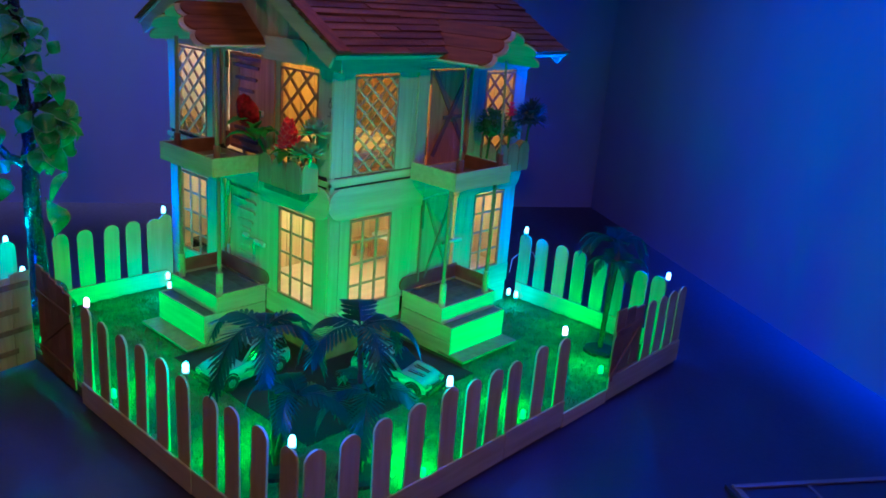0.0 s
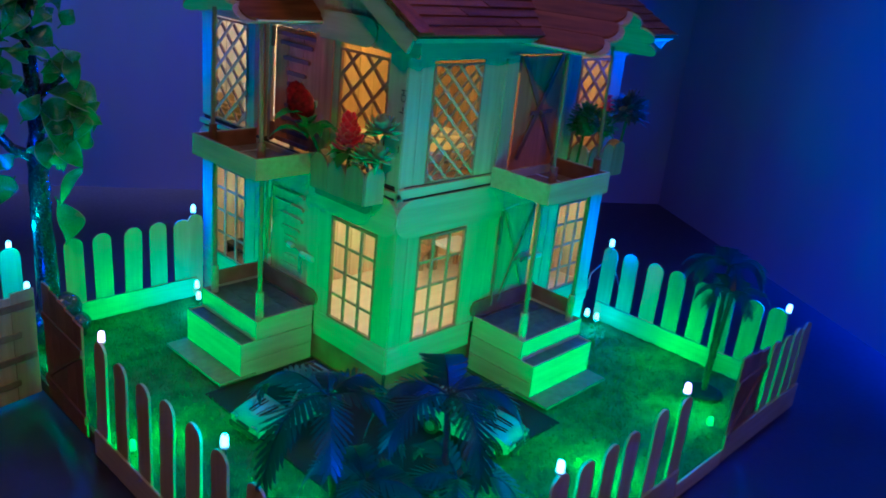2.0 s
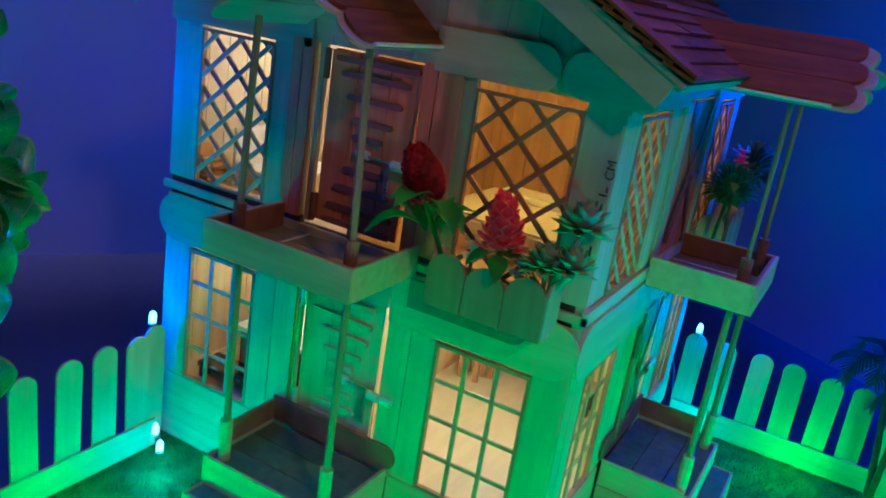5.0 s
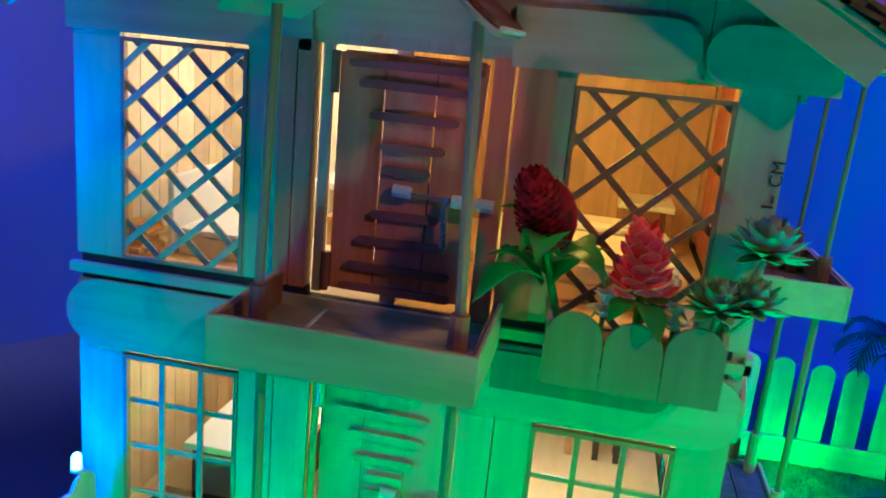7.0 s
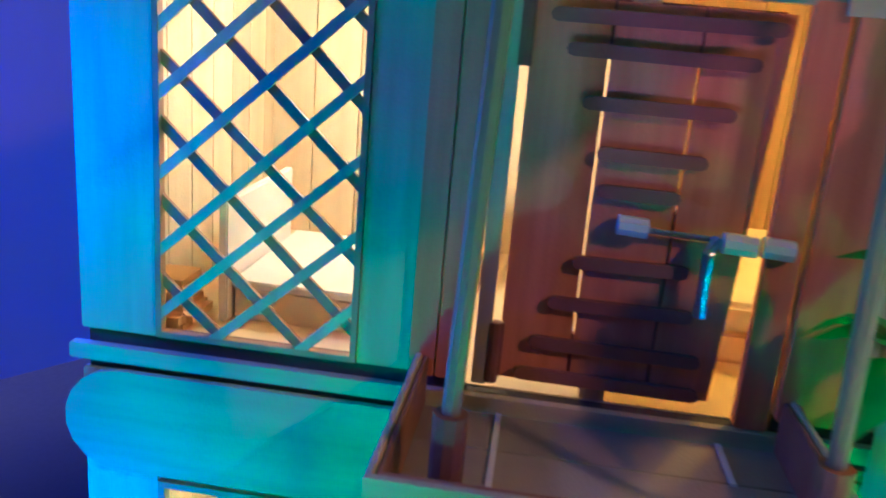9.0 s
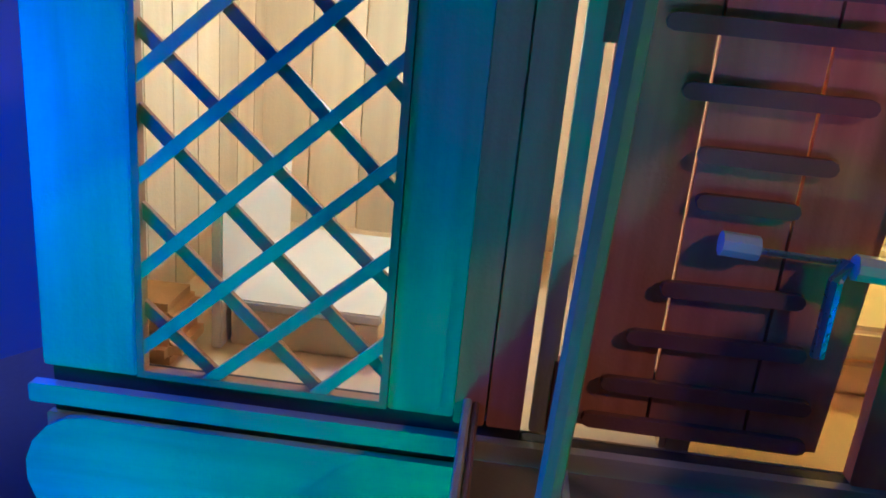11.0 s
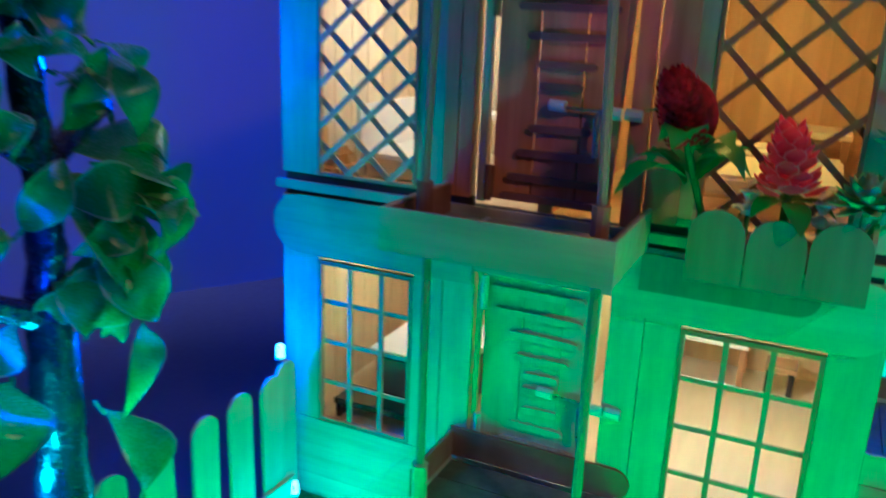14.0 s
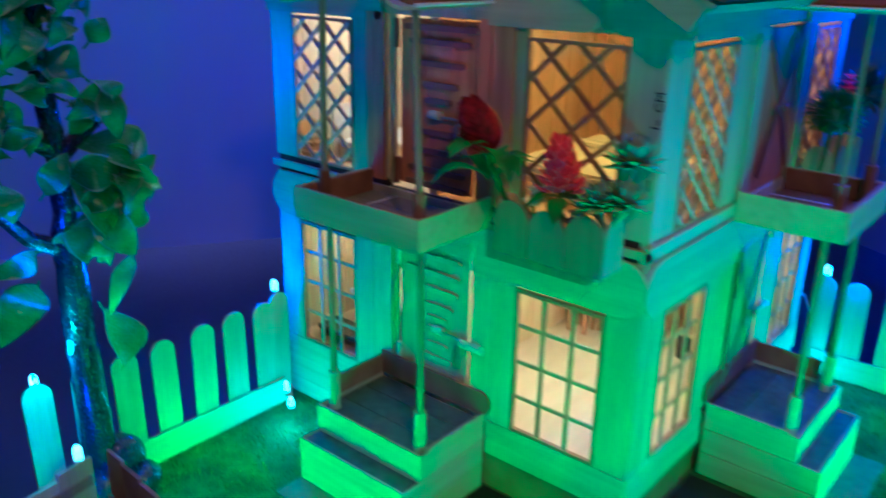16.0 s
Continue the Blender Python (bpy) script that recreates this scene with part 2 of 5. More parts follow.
# bare and thinly painted sticks are dull
for dull, level in ((ROOF_X, 0.10), (ROOF_Y, 0.10), (STICK_V, 0.2), (STICK_X, 0.2), (STICK_Y, 0.2), (PALM, 0.25), (POST, 0.2), (BROWN, 0.2), (DOOR, 0.25)):
    dull.node_tree.nodes["Principled BSDF"].inputs["Specular IOR Level"].default_value = level
for petal in (RED, PINK, PINK_RIM):
    skin = petal.node_tree.nodes["Principled BSDF"]
    skin.inputs["Subsurface Weight"].default_value, skin.inputs["Subsurface Scale"].default_value = 0.75, 0.012
    skin.inputs["Specular IOR Level"].default_value = 0.2
LED_MATS = {k: material("led_" + k, (0.8, 0.8, 0.8), 0.3, emit=c, power=p, bump=0) for k, c, p in (
    ("green", (0.03, 1.0, 0.08), 1.5), ("cyan", (0.40, 1.0, 1.0), 6), ("blue", (0.40, 0.70, 1.0), 7), ("violet", (0.95, 0.50, 1.0), 6))}

MM = 0.001


def part(name, bm, mat, parent=None, label="", smooth=False, second=None):
    """Link a bmesh, built in millimetres, as one mesh object in metres."""
    bmesh.ops.recalc_face_normals(bm, faces=bm.faces)
    bmesh.ops.scale(bm, vec=(MM, MM, MM), verts=bm.verts)
    me = bpy.data.meshes.new(name)
    bm.to_mesh(me)
    bm.free()
    if smooth:
        me.shade_smooth()
    me.materials.append(mat)
    if second:
        me.materials.append(second)
    ob = new(name, me)
    if parent:
        ob.parent = parent
    if label:
        tagged(ob, label)
    return ob


def thing(name, label, category, group="", at=(0, 0, 0), kind=""):
    ob = new(name)
    ob.location = [c * MM for c in at]
    ob.empty_display_size = 0.02
    return tagged(ob, label, category, group, kind)


def box(bm, x0, x1, y0, y1, z0, z1):
    v = [bm.verts.new((x, y, z)) for x in (x0, x1) for y in (y0, y1) for z in (z0, z1)]
    for f in ((0, 1, 3, 2), (4, 6, 7, 5), (0, 4, 5, 1), (2, 3, 7, 6), (0, 2, 6, 4), (1, 5, 7, 3)):
        bm.faces.new([v[i] for i in f])
    return v


def prism(bm, low, high):
    """Two matching rings of points, joined into a solid."""
    a, b = [bm.verts.new(p) for p in low], [bm.verts.new(p) for p in high]
    n = len(a)
    bm.faces.new(a)
    bm.faces.new(b[::-1])
    for i in range(n):
        bm.faces.new((a[i], b[i], b[(i + 1) % n], a[(i + 1) % n]))
    return a + b


def tube(bm, path, radii, seg=8, caps=True):
    """A round tube along points."""
    rings = []
    for i, p in enumerate(path):
        p = Vector(p)
        d = (Vector(path[min(i + 1, len(path) - 1)]) - Vector(path[max(i - 1, 0)])).normalized()
        side = d.cross(Vector((0.13, 0.27, 0.95)) if abs(d.z) < 0.9 else Vector((1, 0.1, 0))).normalized()
        up = d.cross(side)
        r = radii[i] if isinstance(radii, (list, tuple)) else radii
        rings.append([bm.verts.new(p + r * (math.cos(a) * side + math.sin(a) * up)) for a in (2 * math.pi * k / seg for k in range(seg))])
    for a, b in zip(rings, rings[1:]):
        for k in range(seg):
            bm.faces.new((a[k], a[(k + 1) % seg], b[(k + 1) % seg], b[k]))
    if caps:
        bm.faces.new(rings[0][::-1])
        bm.faces.new(rings[-1])


def stick2d(a0, a1, b0, b1, ends="", seg=7):
    """Outline of a flat craft stick from a0..a1 by b0..b1; ends: l, r, t, b get round ends."""
    pts = []
    w, h = a1 - a0, b1 - b0
    cut = 0.5
    r = min(w, h) / 2
    if ends:
        def arc(cx, cy, start):
            return [(cx + r * math.cos(start + math.pi * k / seg), cy + r * math.sin(start + math.pi * k / seg)) for k in range(seg + 1)]
        if w >= h:
            pts += arc(a1 - r, (b0 + b1) / 2, -math.pi / 2) if "r" in ends else [(a1, b0), (a1, b1)]
            pts += arc(a0 + r, (b0 + b1) / 2, math.pi / 2) if "l" in ends else [(a0, b1), (a0, b0)]
        else:
            pts += arc((a0 + a1) / 2, b1 - r, 0) if "t" in ends else [(a1, b1), (a0, b1)]
            pts += arc((a0 + a1) / 2, b0 + r, math.pi) if "b" in ends else [(a0, b0), (a1, b0)]
        return pts
    return [(a0 + cut, b0), (a1 - cut, b0), (a1, b0 + cut), (a1, b1 - cut), (a1 - cut, b1), (a0 + cut, b1), (a0, b1 - cut), (a0, b0 + cut)]


def on_face(face, u, d, z):
    """A place on a front of the house: u along it from the near corner, d out of it."""
    return (-d, u, z) if face == "L" else (u, -d, z)


def fprism(bm, face, pts, d0, d1):
    return prism(bm, [on_face(face, u, d0, z) for u, z in pts], [on_face(face, u, d1, z) for u, z in pts])


def fbox(bm, face, u0, u1, d0, d1, z0, z1):
    return fprism(bm, face, [(u0, z0), (u1, z0), (u1, z1), (u0, z1)], d0, d1)


def fpart(name, face, pts, d0, d1, mat, parent, label=""):
    bm = bmesh.new()
    fprism(bm, face, pts, d0, d1)
    return part(name, bm, mat, parent, label)


rnd = random.Random(4)

# ---------------------------------------------------------------- the room
GROUND_Z = -14
bm = bmesh.new()
# the room stands turned against the model
ROOM = pose(0.905, 0.24, 0, 0, 0, -33.0)
box(bm, -3060, 60, -2660, 60, GROUND_Z - 30, GROUND_Z)
floor_ob = tagged(part("floor", bm, FLOOR), "dark smooth floor under the model", "floor", kind="structure")
floor_ob.matrix_world = ROOM


def room_wall(name, x0, x1, y0, y1, z0=GROUND_Z, z1=2200):
    bm = bmesh.new()
    box(bm, x0, x1, y0, y1, z0, z1)
    ob = tagged(part(name, bm, WALL), "plain painted room wall", "wall", kind="structure")
    ob.matrix_world = ROOM
    return ob


room_wall("wall_back", -3000, 60, 0, 60)
room_wall("wall_right", 0, 60, -2600, 0)
room_wall("wall_left", -3060, -3000, -2600, 60)
room_wall("wall_front", -3000, 60, -2660, -2600)
bm = bmesh.new()
box(bm, -3060, 60, -2660, 60, 2200, 2260)
tagged(part("ceiling", bm, WALL), "plain painted ceiling", "ceiling", kind="structure").matrix_world = ROOM

# ---------------------------------------------------------------- base board, turf and road
bm = bmesh.new()
v = box(bm, -217, 346, -239, 318, GROUND_Z, -1)
bmesh.ops.bevel(bm, geom=bm.edges[:], offset=1.2, segments=1, affect="EDGES")
tagged(part("base_board", bm, BOARD), "brown base board carrying the model garden", "board")


def paved(x, y):
    return -118 < x < 108 and -122 < y < 104


def in_house(x, y):
    return (x > -1 and y > -1) or (-104 < x < 0 and 100 < y < 204) or (108 < x < 210 and -104 < y < 0)


bm = bmesh.new()
box(bm, -214, 343, -236, 315, -1, 0)
turf = tagged(part("turf", bm, TURF), "green artificial turf mat glued on the base", "turf", kind="structure")
verts, faces = [], []
for k in range(52000):
    x, y = rnd.uniform(-213, 342), rnd.uniform(-235, 300)
    if in_house(x, y) or paved(x, y) or (x > 2 and y > 2):
        continue
    a, h, w = rnd.uniform(0, 6.28), rnd.uniform(1.6, 4.6), rnd.uniform(0.35, 0.6)
    dx, dy, lx, ly = math.cos(a) * w, math.sin(a) * w, rnd.gauss(0, 1.3), rnd.gauss(0, 1.3)
    i = len(verts)
    verts += [((x - dx) * MM, (y - dy) * MM, 0), ((x + dx) * MM, (y + dy) * MM, 0), ((x + lx) * MM, (y + ly) * MM, h * MM)]
    faces.append((i, i + 1, i + 2))
me = bpy.data.meshes.new("grass_blades")
me.from_pydata(verts, [], faces)
me.materials.append(BLADE)
tagged(new("grass_blades", me), "short plastic grass blades of the turf mat", "grass", kind="stuff")
bm = bmesh.new()
prism(bm, [(x, y, 0.1) for x, y in ((-118, -122), (108, -122), (108, 0), (0, 0), (0, 104), (-118, 104))],
      [(x, y, 1.2) for x, y in ((-118, -122), (108, -122), (108, 0), (0, 0), (0, 104), (-118, 104))])
tagged(part("parking_pad", bm, PAVING), "black card parking pad before the house corner", "pavement", kind="structure")

# ---------------------------------------------------------------- the house
house = thing("stick_house", "two-storey model house of wooden craft sticks, lit inside", "house")
WALL_RUNS = {("L", 54): [(1, 22), (85, 119), (191, 227), (288, 312)], ("L", 204): [(1, 22), (85, 108.8), (195, 227), (288, 312)],
             ("R", 54): [(1, 29), (90, 137), (199, 232), (290, 312)], ("R", 204): [(1, 29), (90, 134.6), (206, 234), (290, 312)]}
WINDOWS = {"L": [(22, 85), (227, 288)], "R": [(29, 90), (232, 290)]}
DOORS = {("L", 54): (119, 191), ("L", 204): (108.8, 195), ("R", 54): (137, 199), ("R", 204): (134.6, 206)}


def along(face):
    return STICK_Y if face == "L" else STICK_X


for face in "LR":
    # plinth, sill board and storey bands
    fpart("plinth", face, stick2d(4, 150, 0, 29), -7, -3.2, BROWN, house, "dark brown plinth board")
    fpart("plinth_stick", face, stick2d(150.5, 311, 0, 14), -3.4, -0.6, along(face), house)
    fpart("plinth_stick", face, stick2d(150.5, 311, 14.4, 28.6), -3.4, -0.2, along(face), house)
    fpart("sill_board", face, stick2d(0.4, 104 if face == "L" else 110, 29, 54), -3, 1.2, along(face), house)
    fpart("sill_board", face, stick2d(200 if face == "L" else 206, 312, 29, 54), -3, 1.2, along(face), house)
    low_a, low_b = DOORS[face, 54]
    fpart("band_board", face, stick2d(-3, low_a - 0.6, 158, 192, "l", 9), 0.4, 2.6, along(face), house)
    fpart("band_board", face, stick2d(low_a, low_b, 166, 192), 0.4, 2.6, along(face), house)
    fpart("band_board", face, stick2d(low_b + 0.6, 317, 158, 192, "r", 9), 0.4, 2.6, along(face), house)
    fpart("band_strip", face, stick2d(-2, 315, 194.5, 199.5 if face == "L" else 202.5), -1, 2.0, along(face), house)
    up_a, up_b = DOORS[face, 204]
    for a, b, top in ((3, up_a, 205), (up_b, 310, 205), (up_a, up_b, 199.5)):
        fpart("band_backing", face, stick2d(a, b, 190, top), -5, -1.2, MARK, house)
    for z0, z1 in ((54, 158), (204, 313)):
        for a, b in WALL_RUNS[face, z0]:
            n = max(1, round((b - a) / 18.5))
            for k in range(n):
                u0, u1 = a + (b - a) * k / n, a + (b - a) * (k + 1) / n
                j = rnd.uniform(-0.35, 0.35)
                fpart("wall_stick", face, stick2d(u0 + 0.25, u1 - 0.25, z0, z1 if z0 > 100 else 191), -2 + j, j, STICK_V, house)
            bm = bmesh.new()
            fbox(bm, face, max(a, 6), b if b < 300 else 306, -4.5, -2.4, z0, z1)
            part("lining_panel", bm, LINING, house)
        for a, b in WINDOWS[face] + [DOORS[face, z0]]:
            bm = bmesh.new()
            lift = 6 if (a, b) == DOORS[face, z0] else -2
            fbox(bm, face, a, b, -4.5, -2.4, z1 + lift, z1 + 12)
            part("lining_panel", bm, LINING, house)
    # boards over the upper windows
    if face == "R":
        fpart("fascia_board", face, stick2d(-2, 118, 308, 327), 0.2, 2.2, along(face), house)
        fpart("fascia_board", face, stick2d(118.5, 206, 311, 327), -2, 0.1, along(face), house)
        fpart("fascia_board", face, stick2d(206.5, 314, 308, 327), 0.2, 2.2, along(face), house)
    else:
        fpart("fascia_board", face, stick2d(38.5, 112, 311, 335, "l", 9), 0.3, 2.4, along(face), house)
        fpart("fascia_board", face, stick2d(112.4, 197, 318.5, 335), -1.6, 0.2, along(face), house)
        fpart("fascia_board", face, stick2d(-14, 37.5, 311, 335, "r", 9), 0.3, 2.4, along(face), house)
        fpart("fascia_board", face, stick2d(197.4, 314, 309, 329), 0.3, 2.2, along(face), house)


def grid_window(face, a, b, z0, z1, cols=3, rows=4):
    win = bmesh.new()
    fr = 2.2
    for u0, u1, w0, w1 in ((a, a + fr, z0, z1), (b - fr, b, z0, z1), (a + fr, b - fr, z0, z0 + fr), (a + fr, b - fr, z1 - fr, z1)):
        fbox(win, face, u0, u1, -2.6, 0.6, w0, w1)
    frame_ob = part("window_frame", win, LATTICE, house, "grid window frame of thin sticks")
    for k in range(1, cols):
        u = a + (b - a) * k / cols + rnd.uniform(-0.6, 0.6)
        bm = bmesh.new()
        fbox(bm, face, u - 1.3, u + 1.3, -2.4, -0.6, z0 + fr, z1 - fr)
        part("mullion", bm, GLAZING, frame_ob)
    for k in range(1, rows):
        w = z0 + (z1 - z0) * k / rows + rnd.uniform(-0.6, 0.6)
        bm = bmesh.new()
        fbox(bm, face, a + fr, b - fr, -3.4, -2.0, w - 1.2, w + 1.2)
        part("glazing_bar", bm, GLAZING, frame_ob)


def clip_line(u, z, du, dz, a, b, z0, z1):
    """The stretch of a line inside a rectangle."""
    t0, t1 = -1e9, 1e9
    for p, d, lo, hi in ((u, du, a, b), (z, dz, z0, z1)):
        s, e = sorted(((lo - p) / d, (hi - p) / d))
        t0, t1 = max(t0, s), min(t1, e)
    return (t0, t1) if t1 - t0 > 3 else None


def lattice_window(face, a, b, z0, z1, rising, falling, half=1.45, outer=STICK_V):
    win = bmesh.new()
    fr = 1.8
    for u0, u1, w0, w1 in ((a, a + fr, z0, z1), (b - fr, b, z0, z1), (a + fr, b - fr, z0, z0 + fr), (a + fr, b - fr, z1 - fr, z1)):
        fbox(win, face, u0, u1, -2.6, 0.5, w0, w1)
    frame_ob = part("window_frame", win, LATTICE, house, "diagonal lattice window of thin sticks")
    for sign, d0, d1, (phase, step) in ((1, -2.6, -1.0, rising), (-1, -1.0, 0.3, falling)):
        # on the left front u runs to the picture's left, so the outer layer rises towards the near corner
        z = z0 + phase - 6 * step if sign > 0 else z0 + phase
        while z < z1 + (b - a) * 1.2:
            ang = math.radians(43 + rnd.uniform(-1.5, 1.5))
            du, dz = math.cos(ang), sign * math.sin(ang)
            hit = clip_line(a, z, du, dz, a + 0.8, b - 0.8, z0 + 0.8, z1 - 0.8)
            if hit:
                p, q = (a + hit[0] * du, z + hit[0] * dz), (a + hit[1] * du, z + hit[1] * dz)
                nu, nz = -dz * half, du * half
                bm = bmesh.new()
                fprism(bm, face, [(p[0] + nu, p[1] + nz), (p[0] - nu, p[1] - nz), (q[0] - nu, q[1] - nz), (q[0] + nu, q[1] + nz)], d0, d1)
                # the inner layer's shade is put into its darker brown
                part("lattice_bar", bm, LATTICE if sign > 0 else outer, frame_ob)
            z += step


for face in "LR":
    for a, b in WINDOWS[face]:
        grid_window(face, a, b, 54, 155)
lattice_window("L", 227, 288, 204, 307, (7.5, 21.5), (18, 21.5))
lattice_window("L", 22, 85, 204, 306, (22, 25), (3, 27), outer=LATTICE)
lattice_window("R", 29, 90, 204, 305, (14.7, 16.5), (11, 16.5), 1.1)
lattice_window("R", 236, 290, 204, 305, (4, 23), (9, 23), 1.4, outer=LATTICE)


def seam_planks(face, edges_low, edges_top, z0, z1, mat, door, open_seam, out=0.0):
    """Upright planks between the given edges, with open or tight seams."""
    gap = 0.4 if open_seam else 0.12
    n = len(edges_low) - 1
    for k in range(n):
        g0, g1 = (0 if k == 0 else gap), (0 if k == n - 1 else gap)
        j = rnd.uniform(-0.4, 0.4)
        pts = [(edges_low[k] + g0, z0 + j), (edges_low[k + 1] - g1, z0 + rnd.uniform(-0.5, 0.5)), (edges_top[k + 1] - g1, z1 + j), (edges_top[k] + g0, z1)]
        fpart("plank", face, pts, out - 6.5, out - 4.5 + 0.25 * j, mat, door)


def bar(name, face, p, q, half, d0, d1, mat, parent, label=""):
    """A flat strip laid over a front from p to q, each along and up."""
    d = Vector((q[0] - p[0], q[1] - p[1])).normalized() * half
    return fpart(name, face, [(p[0] - d.y, p[1] + d.x), (p[0] + d.y, p[1] - d.x), (q[0] + d.y, q[1] - d.x), (q[0] - d.y, q[1] + d.x)], d0, d1, mat, parent, label)


def peg(name, face, p, q, d, r, mat, parent, label=""):
    bm = bmesh.new()
    tube(bm, [on_face(face, p[0], d, p[1]), on_face(face, q[0], d, q[1])], r, 9)
    return part(name, bm, mat, parent, label)


def slatted_door(z0, z1, low, top, slats, mat, slat_mat, light_stops, post, latch_z, knob_u, latch, open_seam):
    """A door of three planks on the left front, crossed by slats that shorten towards the knob."""
    door = thing_part("door", house)
    seam_planks("L", low, top, z0, z1, mat, door, open_seam)
    # unseen strips added behind the planks to stop light in the seams
    for u0, u1, b0, b1 in light_stops:
        fpart("batten", "L", stick2d(u0, u1, b0, b1), -8.4, -6.7, DOOR_SLAT, door)
    for u0, u1, z in slats:
        tip = rnd.uniform(-0.7, 0.7)
        pts = [(u, w + tip * (u - u0) / (u1 - u0)) for u, w in stick2d(u0, u1, z - 1.8, z + 1.8, "lr", 4)]
        fpart("slat", "L", pts, -4.3, -2.3, slat_mat, door, "thin cross slat")
    fpart("door_post", "L", stick2d(post[0], post[1], z0 - 2, z1 + 3), -4.4, -1.2, STICK_V, door)
    for z in (z1 - 9, z0 + 8):
        peg("hinge", "L", (post[0] - 1.0, z - 9), (post[0] - 1.0, z + 9), -2.2, 2.0, DOOR_SLAT if mat is DOOR else PLASTIC, door)
    peg("knob", "L", (knob_u - 4, latch_z + 1), (knob_u + 4, latch_z + 1.4), -1.6, 2.8, PLASTIC, door, "pale plastic tube knob")
    peg("bolt", "L", (latch[1] - 2, latch_z), (knob_u - 4, latch_z + 0.6), -1.6, 0.8, CHROME, door)
    for p, q in ((latch[0], latch[0] + (latch[1] - latch[0]) * 0.44), (latch[0] + (latch[1] - latch[0]) * 0.52, latch[1])):
        peg("latch", "L", (p, latch_z), (q, latch_z + 0.4), 1.9, 2.9, PLASTIC, door, "pale plastic tube latch")
    bm = bmesh.new()
    tube(bm, [on_face("L", latch[1] + 1, 0.5, latch_z + 1), on_face("L", latch[1] + 3, 2, latch_z - 3), on_face("L", latch[1] + 2.4, 1, latch_z - 21)], 1.6, 7)
    part("latch_pin", bm, CHROME, door)
    return door


def braced_door(z0, z1, u0, u1, mat, brace_mat, cross, half, latch):
    """A planked door on the right front with a crossed brace."""
    door = thing_part("door", house)
    w = (u1 - u0) / 3
    edges = [u0, u0 + w, u0 + 2 * w, u1]
    seam_planks("R", edges, edges, z0, z1, mat, door, False, 4.0)
    for k, (p, q) in enumerate(cross):
        bar("cross_brace", "R", p, q, half, -0.2 + 1.5 * k, 1.2 + 1.5 * k, brace_mat, door)
    mid, zl = latch
    bar("cross_rail", "R", (mid - 16, zl), (mid + 16, zl + 0.5), 2.0, 2.8, 4.0, brace_mat, door)
    peg("knob", "R", (mid - 3, zl), (mid + 3, zl + 0.3), 4.6, 1.8, brace_mat, door)
    return door


def thing_part(name, parent):
    ob = new(name)
    ob.empty_display_size = 0.01
    ob.parent = parent
    return ob


upper = slatted_door(204.2, 310.5, (126, 143.1, 165.6, 186), (121.2, 143.1, 165.8, 186.2),
                     ((123, 182, 306.5), (128, 177, 297.5), (132, 171.5, 284.5), (137, 166, 271.5), (142.5, 164.5, 261.5), (137, 168.5, 241.5), (134, 174, 229), (130, 178, 216), (129, 181, 206)),
                     DOOR, DOOR_SLAT, ((127, 185, 205, 219), (123, 185, 296, 311), (139, 147, 217.3, 257)), (188.6, 193.0), 252, 154, (113, 131), True)
# stub of wood that closes the foot of the hinge gap
fpart("gap_filler", "L", stick2d(185, 189.5, 204.5, 221), -4.2, -2.4, DOOR_SLAT, upper)
lower = slatted_door(67, 163, (125.5, 143, 164, 185), (124.5, 143, 164.5, 186),
                     ((132, 183, 157), (132.5, 180, 144.8), (134, 172, 133), (138, 168, 121.5), (143, 162, 112), (148, 162, 103.5), (142, 162, 92.5), (138, 169, 82), (133, 174, 71.5)),
                     STICK_V, STICK_V, ((126, 185, 68, 155),), (187.0, 189.6), 104, 149, (108, 126), False)
up_right = braced_door(203, 309, 141.0, 205.4, DOOR, DOOR_SLAT, (((143, 309), (207, 212)), ((200, 311), (146, 214))), 2.6, (175, 257))
low_right = braced_door(64, 164, 139.5, 193.2, STICK_V, POST, (((146, 160), (190, 66)), ((189, 163), (147, 66))), 1.7, (176, 106))
peg("hinge", "R", (137.0, 295), (137.0, 310), 0.4, 2.0, DOOR_SLAT, up_right)
peg("door_post", "R", (138, 64), (137.4, 165), 1.6, 1.7, POST, low_right)
peg("hinge", "R", (137.4, 130), (137.4, 164), 2.4, 2.1, DECKING, low_right)
peg("stay_rod", "R", (136, 165), (160, 168), 3.0, 0.8, PLASTIC, low_right, "pale thin rod")
peg("latch", "R", (186, 106), (209, 104), 2.4, 2.2, PLASTIC, low_right, "pale plastic tube latch")
for a, b, face in ((104, 200, "L"), (112, 206, "R")):
    fpart("threshold_board", face, stick2d(a - 4, b, 57, 74, "l", 8), 0.4, 2.4, BROWN, house, "dark threshold board with a round end")
fpart("jamb_board", "L", stick2d(110.2, 118.9, 200, 314), -3.6, 0.6, DOOR, house)
fpart("jamb_board", "L", stick2d(195.2, 203.2, 204, 314), 0.5, 2.2, DOOR, house)
fpart("jamb_board", "L", stick2d(203.7, 211, 204, 314), 0.5, 2.4, DOOR, house)
fpart("jamb_board", "L", stick2d(93, 108.6, 204, 312), 0.5, 1.9, DOOR, house)
fpart("jamb_board", "R", stick2d(206.2, 214, 204, 311), 0.5, 2.6, STICK_V, house)
fpart("jamb_board", "R", stick2d(118, 134.2, 204, 311), 0.5, 2.2, STICK_V, house)
# a darker round-ended strip laid over the band under the flower box
fpart("ledger_stick", "L", stick2d(28, 106, 172, 190, "l", 9), 2.8, 4.6, POST, house, "darker round-ended strip over the storey band")


